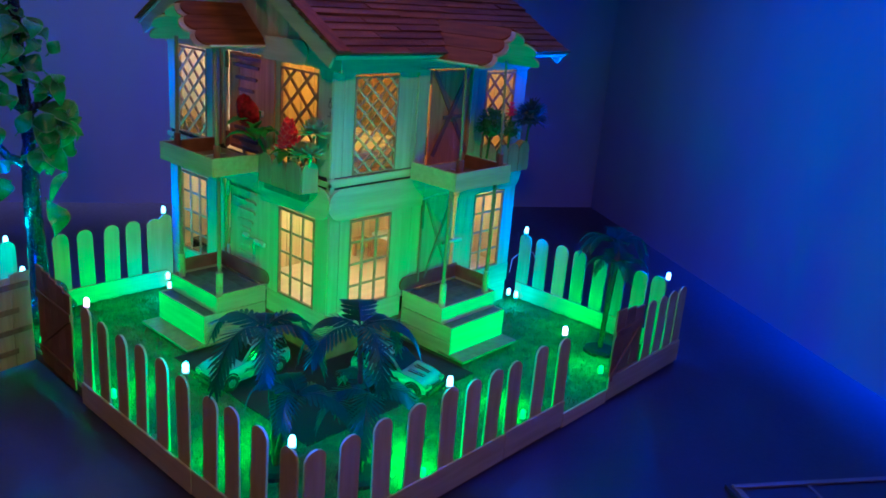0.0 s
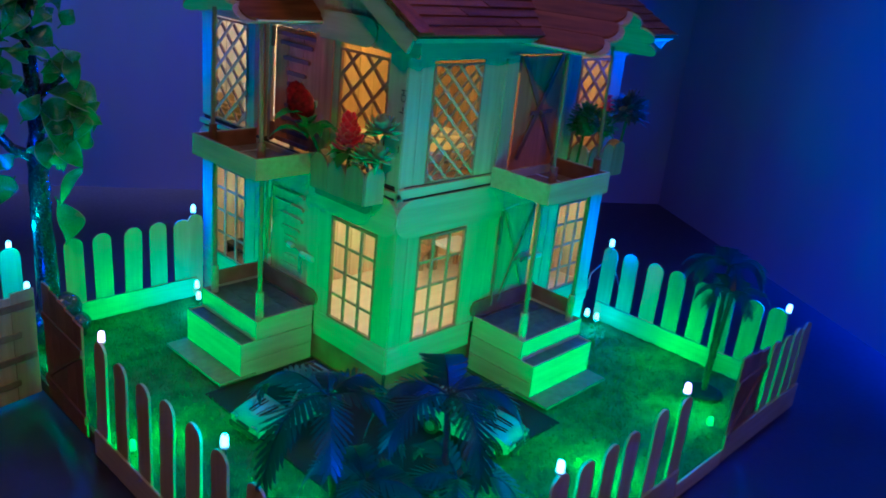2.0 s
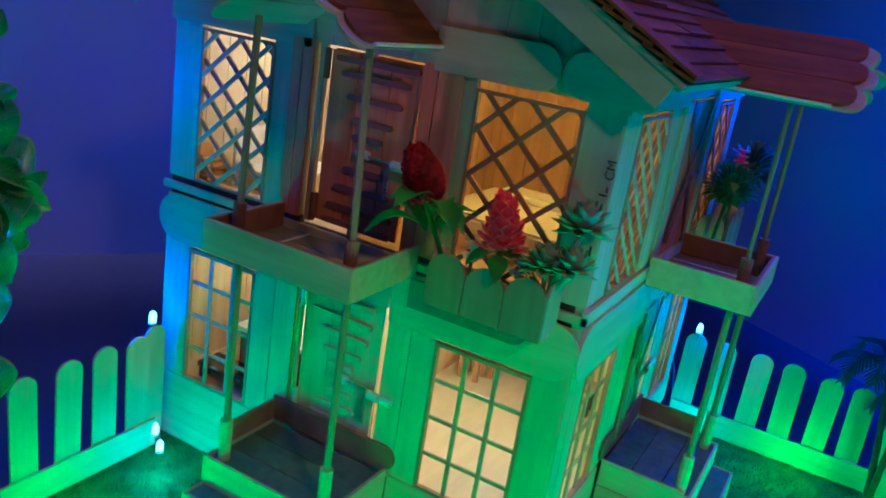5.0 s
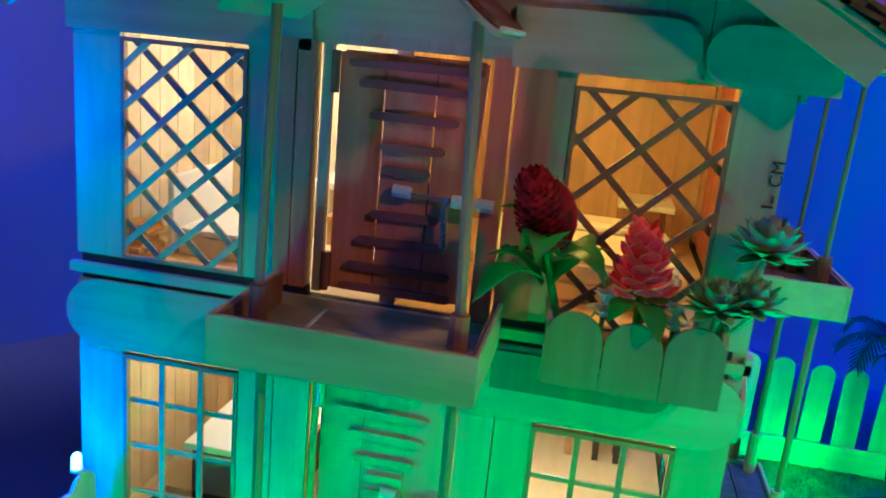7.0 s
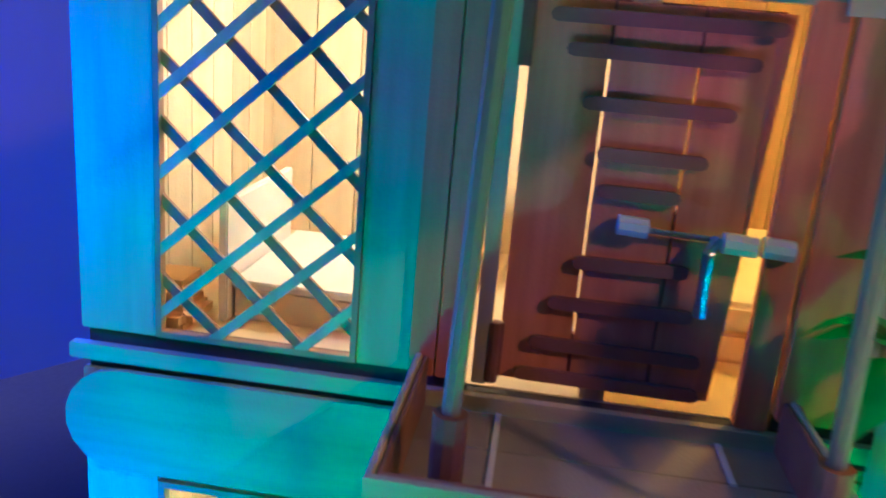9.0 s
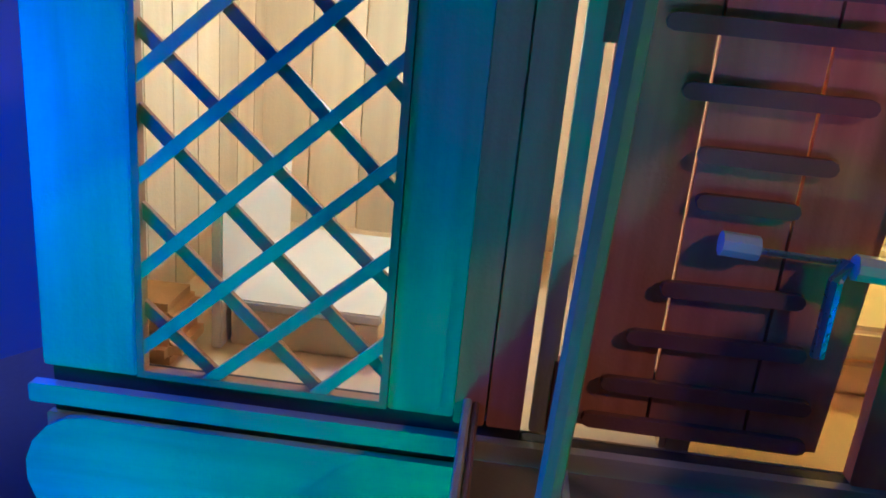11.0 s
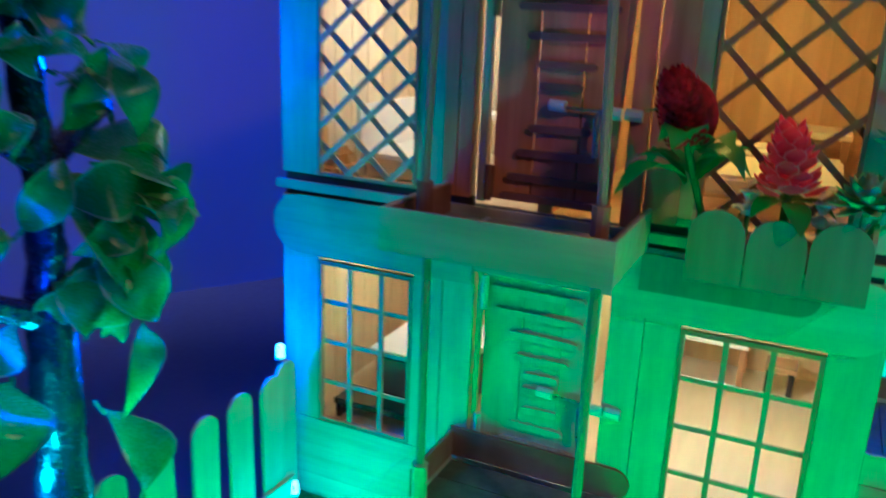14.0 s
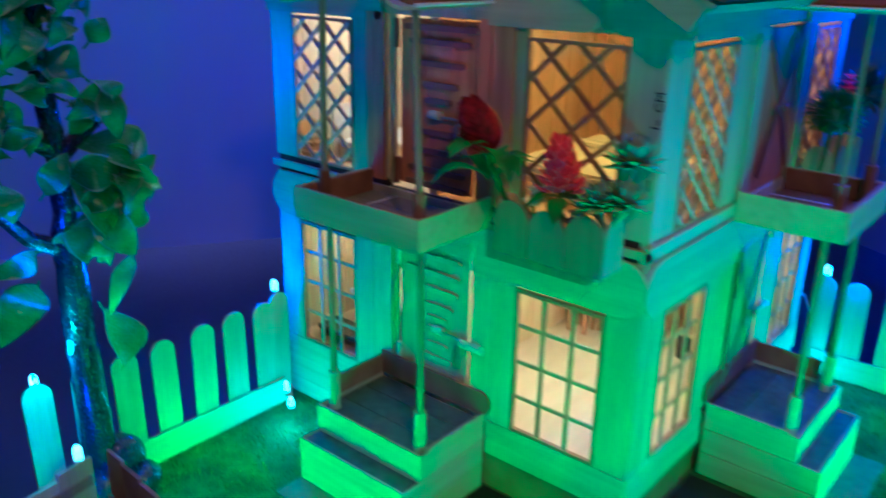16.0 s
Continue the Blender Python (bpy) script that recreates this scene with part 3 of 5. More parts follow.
def porch(face, a, b):
    """Raised deck with a step, a foot plate and posts."""
    p = thing_part("porch", house)
    m = along(face)
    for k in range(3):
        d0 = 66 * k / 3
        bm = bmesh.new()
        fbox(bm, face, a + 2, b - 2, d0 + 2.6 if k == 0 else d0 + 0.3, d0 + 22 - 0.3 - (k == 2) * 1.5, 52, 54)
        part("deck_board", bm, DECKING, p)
    across = STICK_X if face == "L" else STICK_Y
    for z0, z1, far in ((2, 19.6, 82), (20.2, 38.4, 82), (39, 57, 66)):
        for u in (a, b - 2):
            j = rnd.uniform(-0.25, 0.25)
            fpart("side_stick", face, stick2d(u + j, u + 2 + j, z0, z1), 2.6, far, across, p)
    for u in (a + 2.3, b - 4.0):
        bm = bmesh.new()
        fbox(bm, face, u, u + 1.6, 3, 64, 2, 51.5)
        part("side_backing", bm, MARK, p)
    fpart("riser", face, stick2d(a + 2.2, b - 2.2, 37, 57, "", 6), 64, 66, m, p)
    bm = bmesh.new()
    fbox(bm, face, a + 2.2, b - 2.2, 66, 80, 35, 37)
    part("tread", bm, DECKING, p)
    fpart("riser", face, stick2d(a + 2.2, b - 2.2, 5, 38), 80, 82, m, p)
    bm = bmesh.new()
    fbox(bm, face, a - 1, b + 1, 66, 104, 3.5, 6)
    part("foot_plate", bm, POST, p)
    bm = bmesh.new()
    fbox(bm, face, a + 4, b - 4, 68, 100, 0, 3.5)
    fbox(bm, face, a + 3, b - 3, 4, 62, 0, 4)
    part("footing", bm, BROWN, p)
    # low boards round the deck
    fpart("edge_board", face, [(b - 2, 57), (b, 57), (b, 72), (b - 2, 72)], 2.6, 50, BROWN, p, "dark low side board")
    fpart("edge_strip", face, [(a, 57.2), (a + 2.5, 57.2), (a + 2.5, 59), (a, 59)], 2.6, 60, STICK_V, p)
    for u in (a + 9, b - 9):
        bm = bmesh.new()
        tube(bm, [on_face(face, u, 57, 54), on_face(face, u, 57, 82)], 4.0, 10)
        post = part("post_sleeve", bm, along(face), p, smooth=False)
        bm = bmesh.new()
        tube(bm, [on_face(face, u, 57, 82), on_face(face, u + rnd.uniform(-1, 1), 57, 193)], 2.2, 8)
        part("post", bm, POST, p, smooth=False)
    return p


def balcony(face, a, b):
    p = thing_part("balcony", house)
    m = along(face)
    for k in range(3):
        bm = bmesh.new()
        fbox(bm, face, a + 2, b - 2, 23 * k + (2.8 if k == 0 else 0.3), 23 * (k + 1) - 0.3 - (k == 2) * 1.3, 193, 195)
        # deck colours hold light: left lighter from the door gap, right in shade
        part("deck_board", bm, DECK_LIT if face == "L" else BROWN, p)
    fpart("front_board", face, stick2d(a, b, 191, 211), 68, 70, m, p)
    fpart("side_board", face, stick2d(a, a + 2, 191, 211), 2.8, 67.8, m, p)
    fpart("side_board", face, stick2d(b - 2, b, 191, 211), 2.8, 67.8, m, p)
    # inner faces, their shade painted as darker boards
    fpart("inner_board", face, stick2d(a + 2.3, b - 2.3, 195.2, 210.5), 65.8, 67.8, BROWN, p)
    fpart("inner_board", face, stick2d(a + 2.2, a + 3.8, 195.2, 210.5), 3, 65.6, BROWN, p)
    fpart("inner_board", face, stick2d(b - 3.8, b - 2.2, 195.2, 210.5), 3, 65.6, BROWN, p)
    for u, top in ((a + 10, a + 14), (b - 16, b - 19)) if face == "L" else ((a + 18, a + 15), (b - 6, b - 12)):
        bm = bmesh.new()
        tube(bm, [on_face(face, u, 58, 195), on_face(face, u, 58, 222)], 3.8, 10)
        part("post_sleeve", bm, BROWN, p)
        bm = bmesh.new()
        tube(bm, [on_face(face, u, 58, 222), on_face(face, top, 58, 326)], 2.1 if face == "L" else 1.5, 8)
        part("post", bm, POST, p)
    for u, far in ((b - 26, 50), (a + 18, 24)):
        bm = bmesh.new()
        fbox(bm, face, u, u + 1.6, 3, far, 195.1, 195.7)
        part("pale_strip", bm, WHITE, p)
    return p


porch("L", 104, 200)
porch("R", 112, 206)
balcony("L", 104, 209)
balcony("R", 113, 206)

# blocks added inside the corner to keep room light from leaking out
for z0, z1 in ((29, 192), (192, 313)):
    bm = bmesh.new()
    box(bm, 0.6, 6, 0.6, 6, z0, z1)
    part("corner_post", bm, STICK_V, house)
# a pencilled unit left on the corner stick, written upwards, and the strokes of a blurred figure below it
txt = bpy.data.curves.new("pencil_writing", "FONT")
txt.body, txt.size, txt.extrude = "CM", 0.0072, 0.0001
holder = bpy.data.objects.new("pencil_writing", txt)
me = bpy.data.meshes.new_from_object(holder)
me.materials.clear()
me.materials.append(MARK)
bpy.data.objects.remove(holder)
writing = new("pencil_writing", me)
writing.parent = house
writing.matrix_world = Matrix(((0, 0, -1, -0.0006), (0, 1, 0, 0.0005), (1, 0, 0, 0.2745), (0, 0, 0, 1)))
for u, z, w, h2 in ((2, 266, 4.5, 1.0), (2.2, 268, 1.0, 3.0), (4, 233, 1.0, 6)):
    bm = bmesh.new()
    fbox(bm, "L", u, u + w, 0.36, 0.5, z, z + h2)
    part("pencil_stroke", bm, MARK, house)

# gable wall over the left front, with its barge boards
bm = bmesh.new()
SLOPE = math.tan(math.radians(30))
for k in range(17):
    y0, y1 = k * 18.4, k * 18.4 + 18
    h = lambda y: 335 + (156 - abs(156 - y)) * SLOPE - 4  # noqa: E731
    fpart("gable_stick", "L", [(y0, 313), (y1, 313), (y1, max(h(y1), 316)), (y0, max(h(y0), 316))], -2, 0, STICK_V, house)

# main roof: two slopes of lapped brown sticks
EAVE_Y, EAVE_Z, RIDGE_Y = -29.0, 329.0, 156.0
RUN = (RIDGE_Y - EAVE_Y) / math.cos(math.radians(30))
roof = thing_part("roof", house)
for side in (1, -1):
    turn = Matrix.Translation((0, EAVE_Y if side > 0 else 2 * RIDGE_Y - EAVE_Y, EAVE_Z)) @ Matrix.Rotation(radians(30) * side, 4, "X")
    bm = bmesh.new()
    box(bm, -22, 353, 0, RUN * side, -2.5, 0)
    bmesh.ops.transform(bm, matrix=turn, verts=bm.verts)
    part("roof_deck", bm, STICK_X, roof)
    rows = 17
    for r in range(rows):
        s0 = RUN * r / rows - 1.5
        s1 = s0 + RUN / rows + 4.5
        x = -23.5 + rnd.uniform(-1, 0.5)
        while x < 350:
            x1 = min(x + rnd.choice((74, 98, 112, 130)), 354)
            if 354 - x1 < 25:
                x1 = 354
            if not (side > 0 and r < 0):
                bm = bmesh.new()
                lift = rnd.choice((0, 0, 0.1, 0.2, 0.3, 0.9, 1.6))
                prism(bm, [(x, s0 * side, 0.3 + 2.2 + lift), (x1 - 0.8, s0 * side, 0.3 + 2.2 + rnd.uniform(0, 0.7)), (x1 - 0.8, s1 * side, 0.4), (x, s1 * side, 0.4)],
                      [(x, s0 * side, 2.1 + 2.2 + lift), (x1 - 0.8, s0 * side, 2.1 + 2.2 + lift), (x1 - 0.8, s1 * side, 2.0), (x, s1 * side, 2.0)])
                bmesh.ops.transform(bm, matrix=turn, verts=bm.verts)
                part("roof_slat", bm, ROOF_X, roof)
            x = x1
    # slats under the overhang of the eave
    for k in range(4):
        bm = bmesh.new()
        box(bm, -20, 350, (1 + 11 * k) * side, (9 + 11 * k) * side, -5.2, -2.6)
        bmesh.ops.transform(bm, matrix=turn, verts=bm.verts)
        part("soffit_slat", bm, STICK_X, roof)
    # barge boards under both rakes, and a brown rake strip on top
    for x0, x1 in ((-21, -18), (349, 352)):
        bm = bmesh.new()
        box(bm, x0, x1, 4 * side, (RUN - 1) * side, -17, -2.6)
        bmesh.ops.transform(bm, matrix=turn, verts=bm.verts)
        part("barge_board", bm, STICK_Y, roof, "pale barge board under the rake")
    bm = bmesh.new()
    box(bm, -24, -8, -1 * side, RUN * side, 4.6, 6.2)
    bmesh.ops.transform(bm, matrix=turn, verts=bm.verts)
    part("rake_strip", bm, ROOF_Y, roof)


def canopy(face, a, b, reach, top):
    """A small gabled canopy over a balcony: each slope is of three sticks with round outer ends."""
    c = thing_part("canopy", roof)
    mid = (a + b) / 2
    low = 324.0
    for s in (0, 1):
        edge = a if s == 0 else b
        for k in range(3):
            f0, f1 = k / 3, (k + 1) / 3
            u0, u1 = edge + (mid - edge) * f0, edge + (mid - edge) * f1
            z0, z1 = low + (top - low) * f0, low + (top - low) * f1
            out = reach + (4, 8, 3)[k] * (1 if s == 0 else 1.3) + rnd.uniform(-1, 1)
            r = 9.0
            pts = [(0.02, -25)] + [(0.5 - 0.48 * math.cos(math.pi * i / 8), out - r + r * math.sin(math.pi * i / 8)) for i in range(9)] + [(0.98, -25)]
            bm = bmesh.new()
            lowring = [on_face(face, u0 + (u1 - u0) * q, d, z0 + (z1 - z0) * q) for q, d in pts]
            high = [(x, y, z + 2.2) for x, y, z in lowring]
            prism(bm, lowring, high)
            part("canopy_stick", bm, ROOF_Y if face == "R" else ROOF_X, c)
            # pale under-layer that shows at the ends
            pts2 = [(q, d + 6 * (d > 0)) for q, d in pts]
            bm = bmesh.new()
            lowring = [on_face(face, u0 + (u1 - u0) * q, d, z0 + (z1 - z0) * q - 2.6) for q, d in pts2]
            prism(bm, lowring, [(x, y, z + 2.0) for x, y, z in lowring])
            part("canopy_underlay", bm, STICK_X if face == "L" else STICK_Y, c, "pale under-layer stick")
    bm = bmesh.new()
    tube(bm, [on_face(face, a - 0.5, -4, low), on_face(face, a - 0.5, reach - 6, low)], 1.1, 6)
    part("edge_cord", bm, WHITE, c)


canopy("R", 120, 206, 86, 360)
canopy("L", 109, 203, 74, 362)

# ---------------------------------------------------------------- inside of the house
inside = thing_part("interior", house)
bm = bmesh.new()
box(bm, 5, 306, 5, 306, 48, 52)
part("lower_floor", bm, FLOORING, inside)
bm = bmesh.new()
box(bm, 5, 306, 5, 306, 186, 200)
part("upper_floor", bm, FLOORING, inside)
bm = bmesh.new()
box(bm, 5, 306, 5, 306, 323, 326)
part("attic_floor", bm, LINING, inside)
for z0, z1 in ((52, 186), (200, 323)):
    # outer back walls and partitions, planked
    if z0 > 100:
        walls = (("y", 306, 5, 306), ("x", 306, 5, 306), ("x", 150, 160, 306), ("x", 215, 5, 156), ("y", 156, 5, 215))
    else:
        walls = (("y", 306, 5, 306), ("x", 306, 5, 306), ("x", 222, 5, 306), ("y", 156, 5, 222))
    for axis, at, lo, hi in walls:
        bm = bmesh.new()
        if axis == "y":
            box(bm, lo, hi, at, at + 4, z0, z1)
        else:
            box(bm, at, at + 4, lo, hi, z0, z1)
        part("back_panel", bm, BROWN if at == 306 else LINING, inside)
        n = int((hi - lo) / 18.5)
        for k in range(n):
            p0, p1 = lo + (hi - lo) * k / n + 0.35, lo + (hi - lo) * (k + 1) / n - 0.35
            faces = (-1.6,) if at == 306 else (-1.6, 4.1)
            for f in faces:
                bm = bmesh.new()
                if axis == "y":
                    box(bm, p0, p1, at + f, at + f + 1.5, z0, z1)
                else:
                    box(bm, at + f, at + f + 1.5, p0, p1, z0, z1)
                part("lining_plank", bm, PALE_LINING if z0 > 100 and (at == 306 or at == 150) else LINING, inside)

# ---------------------------------------------------------------- furniture seen through the windows


def plain_table(name, x, y, z, w, d, h, top_mat, leg_mat, label, category):
    t = thing(name, label, category, at=(x, y, z))
    bm = bmesh.new()
    box(bm, -w / 2, w / 2, -d / 2, d / 2, h - 4, h)
    bmesh.ops.bevel(bm, geom=bm.edges[:], offset=0.6, segments=1, affect="EDGES")
    part("top", bm, top_mat, t)
    for sx in (-1, 1):
        for sy in (-1, 1):
            bm = bmesh.new()
            box(bm, sx * (w / 2 - 3) - 2, sx * (w / 2 - 3) + 2, sy * (d / 2 - 3) - 2, sy * (d / 2 - 3) + 2, 0, h - 4)
            part("leg", bm, leg_mat, t)
    return t


def settee(x, y, z, turn, label):
    t = thing("settee", label, "sofa", at=(x, y, z))
    t.rotation_euler = (0, 0, radians(turn))
    for nm, b, m in (("seat", (-26, 26, -17, 12, 14, 22), WHITE), ("base", (-25, 25, -16, 12, 0, 13.8), CREAM),
                     ("backrest", (-26, 26, 12.2, 17, 0, 44), WHITE), ("armrest", (-30, -26.2, -17, 17, 0, 30), WHITE), ("armrest", (26.2, 30, -17, 17, 0, 30), WHITE)):
        bm = bmesh.new()
        box(bm, *b)
        bmesh.ops.bevel(bm, geom=bm.edges[:], offset=1.0, segments=2, affect="EDGES")
        part(nm, bm, m, t)
    return t


bed = thing("day_bed", "white card day bed with a tall side board", "bed", at=(0, 0, 200))
for nm, b, m in (("bed_top", (30, 100, 234, 276.6, 11.2, 14), WHITE), ("headboard", (27, 94, 277, 280, 0, 41), WHITE), ("front_panel", (31, 33, 235, 276, 0, 11), CREAM),
                 ("side_panel", (33.2, 98, 235, 237, 0, 11), CREAM), ("side_panel", (33.2, 98, 274, 276, 0, 11), CREAM)):
    bm = bmesh.new()
    box(bm, *b)
    bmesh.ops.bevel(bm, geom=bm.edges[:], offset=0.5, segments=2, affect="EDGES")
    part(nm, bm, m, bed)
chair = thing("padded_armchair", "tan padded armchair with rounded cushions under the upper window", "armchair", at=(22, 293, 200))
for nm, b in (("base", (-11, 11, -10, 9, 0, 9)), ("cushion", (-10.5, 10.5, -9.5, 8.5, 9.2, 17)), ("backrest", (-11, 11, 9.2, 11.8, 0, 27))):
    bm = bmesh.new()
    box(bm, *b)
    bmesh.ops.bevel(bm, geom=bm.edges[:], offset=1.2 if nm == "backrest" else 3.2, segments=3, affect="EDGES")
    part(nm, bm, GOLD, chair, smooth=False)
plain_table("side_table", 118, 214, 200, 40, 36, 34, WHITE, CREAM, "small white side table against the plank wall upstairs", "table")
plain_table("stool", 98, 208, 200, 20, 20, 17, GOLD, GOLD, "golden wooden stool beside the day bed", "stool")
cab = thing("low_cabinet", "dark cabinet with a white top in the lower room", "cabinet", at=(75, 245, 52))
for nm, b, m in (("body", (-32, 32, -28, 28, 0, 33), DARK), ("top", (-36, 36, -31, 31, 33.1, 37), WHITE), ("door", (-32.8, -32.1, -26, -1, 3, 30), GREYWOOD), ("door", (-32.8, -32.1, 1, 26, 3, 30), GREYWOOD)):
    bm = bmesh.new()
    box(bm, *b)
    bmesh.ops.bevel(bm, geom=bm.edges[:], offset=0.25, segments=1, affect="EDGES")
    part(nm, bm, m, cab)
bench = thing("low_bench", "low glossy black bench under the lower window", "bench", at=(21, 250, 52))
for nm, b in (("seat", (-11, 11, -34, 34, 9, 13)), ("leg", (-10, 10, -33, -30, 0, 8.9)), ("leg", (-10, 10, 30, 33, 0, 8.9))):
    bm = bmesh.new()
    box(bm, *b)
    bmesh.ops.bevel(bm, geom=bm.edges[:], offset=0.5, segments=1, affect="EDGES")
    part(nm, bm, CARGLASS, bench)
plain_table("dining_table", 196, 92, 52, 40, 60, 34, WHITE, TAN, "small white-topped table on tan legs", "table")
plain_table("stool", 170, 132, 52, 20, 20, 24, TAN, TAN, "small tan wooden stool", "stool")
plain_table("stool", 184, 40, 52, 20, 20, 24, TAN, DARK, "small tan wooden stool with dark legs", "stool")
corner_bed = thing("low_bed", "low white card bed filling the upper corner room", "bed", at=(0, 0, 200))
for nm, b, m in (("mattress", (44, 140, 26, 128, 12, 22), WHITE), ("bed_base", (46, 138, 28, 126, 0, 11.8), CREAM), ("pillow", (112, 136, 40, 112, 22.2, 28), WHITE)):
    bm = bmesh.new()
    box(bm, *b)
    bmesh.ops.bevel(bm, geom=bm.edges[:], offset=2.0, segments=3, affect="EDGES")
    part(nm, bm, m, corner_bed)
plain_table("bedside_table", 176, 40, 200, 40, 34, 34, WHITE, TAN, "white-topped bedside table upstairs", "table")
settee(250, 110, 200, 180, "white card settee behind the far upper window")
plain_table("side_table", 255, 70, 52, 40, 40, 42, TAN, TAN, "tan wooden side table in the far lower room", "table")

# ---------------------------------------------------------------- fences
PICKET_MESHES = []


def picket(name, parent, at, face, h, lean=0.0, mat=STICK_V):
    """One upright stick with a round top. face: the axis it faces along."""
    if not PICKET_MESHES:
        bm = bmesh.new()
        pts = stick2d(-9.3, 9.3, 0, 100, "t", 10)
        prism(bm, [(u, -1.0, z) for u, z in pts], [(u, 1.0, z) for u, z in pts])
        bmesh.ops.recalc_face_normals(bm, faces=bm.faces)
        bmesh.ops.scale(bm, vec=(MM, MM, MM), verts=bm.verts)
        me = bpy.data.meshes.new("picket")
        bm.to_mesh(me)
        bm.free()
        me.materials.append(mat)
        PICKET_MESHES.append(me)
    ob = new(name, PICKET_MESHES[0])
    ob.parent = parent
    ob.location = [c * MM for c in at]
    ob.rotation_euler = (0, radians(lean) if face == "y" else 0, radians(90) if face == "x" else 0)
    if face == "x":
        ob.rotation_euler = Euler((0, radians(lean), radians(90)))
    ob.scale = (1, 1, h / 100)
    return ob


def rail(parent, x0, x1, y0, y1, z0, z1, mat):
    bm = bmesh.new()
    box(bm, x0, x1, y0, y1, z0, z1)
    bmesh.ops.bevel(bm, geom=bm.edges[:], offset=0.4, segments=1, affect="EDGES")
    return part("rail", bm, mat, parent)


fence = thing("picket_fence", "front picket fence of round-topped wooden sticks", "fence", "garden fence")
for y in (82, 48, 12, -20, -56, -90, -127, -159, -191, -227):
    picket("picket", fence, (-219, y, -2), "x", 92 + rnd.uniform(-2.5, 2), rnd.uniform(-1.5, 1.5))
rail(fence, -222.4, -220.2, -242, -104, -11, 12, STICK_Y)
rail(fence, -222.4, -220.2, -103.4, 92, -12, 11, STICK_Y)
fence = thing("picket_fence", "side picket fence of round-topped wooden sticks", "fence", "garden fence")
for x in (-206, -174, -140, -106, -66, -36, -8, 22, 60, 98):
    picket("picket", fence, (x, -238, -2), "y", 91 + rnd.uniform(-3, 2), rnd.uniform(-1.5, 1.5))
for x in (268, 292, 318, 340):
    picket("picket", fence, (x, -238, -2), "y", 84 + rnd.uniform(-4, 6), rnd.uniform(-2, 2))
rail(fence, -221, 12, -241.4, -239.2, -9, 18, STICK_X)
rail(fence, 12.6, 106, -241.4, -239.2, -9, 19, STICK_X)
rail(fence, 106.6, 188, -241.4, -239.2, -12, 4, STICK_X)
rail(fence, 188.6, 349, -241.4, -239.2, -10, 17, STICK_X)
fence = thing("picket_fence", "rear picket fence beside the house with round-topped sticks", "fence", "garden fence")
for x in (-207, -178, -149, -120, -90, -61, -33):
    picket("picket", fence, (x, 297, 0), "y", 94 + rnd.uniform(-1.5, 1.5), rnd.uniform(-1, 1))
rail(fence, -214, -18, 293.2, 295.6, 2, 24, STICK_X)
picket("picket", fence, (-17, 300, 0), "y", 96, 0)
fence = thing("picket_fence", "far picket fence meeting the house with round-topped sticks", "fence", "garden fence")
for y in (-14, -42, -72, -101, -130, -158, -186, -212):
    picket("picket", fence, (331, y, 0), "x", 92 + rnd.uniform(-1.5, 1.5), rnd.uniform(-1, 1))
rail(fence, 327.4, 329.8, -228, -6, 2, 24, STICK_Y)


def gate_leaf(at, turn, width, h, label, mat=STICK_V, tilt=0.0):
    g = thing("garden_gate", label, "gate", at=at)
    g.rotation_euler = (radians(tilt), 0, radians(turn))
    n = max(2, round(width / 18.5))
    for k in range(n):
        bm = bmesh.new()
        box(bm, width * k / n + 0.3, width * (k + 1) / n - 0.3, -1, 1, 0, h - 10 * k / n)
        part("board", bm, mat, g)
    for z in (h * 0.12, h * 0.68):
        bm = bmesh.new()
        box(bm, 0, width, -2.6, -1.2, z, z + 7)
        part("ledge", bm, mat, g)
    bm = bmesh.new()
    prism(bm, [(2, -1.2, h * 0.2), (8, -1.2, h * 0.2), (width - 2, -1.2, h * 0.68), (width - 8, -1.2, h * 0.68)],
          [(2, -2.6, h * 0.2), (8, -2.6, h * 0.2), (width - 2, -2.6, h * 0.68), (width - 8, -2.6, h * 0.68)])
    part("brace", bm, mat, g)
    return g


gate_leaf((-220, 186, -2), -92, 84, 106, "brown wooden gate leaf, almost closed, beside the tree", BROWN)
pale = gate_leaf((-221, 204, -8), 190, 62, 100, "pale wooden gate leaf with stepped strips, standing open outwards")
for x0, x1, z0 in ((2, 46, 84), (14, 60, 58), (2, 40, 36), (18, 60, 14)):
    bm = bmesh.new()
    box(bm, x0, x1, 1.2, 2.8, z0, z0 + 6)
    bmesh.ops.bevel(bm, geom=bm.edges[:], offset=0.4, segments=1, affect="EDGES")
    part("stepped_strip", bm, POST, pale)
gate_leaf((190, -239, 0), 2, 62, 92, "dark wooden gate leaf in the side fence", BROWN)

# ---------------------------------------------------------------- LED bulbs


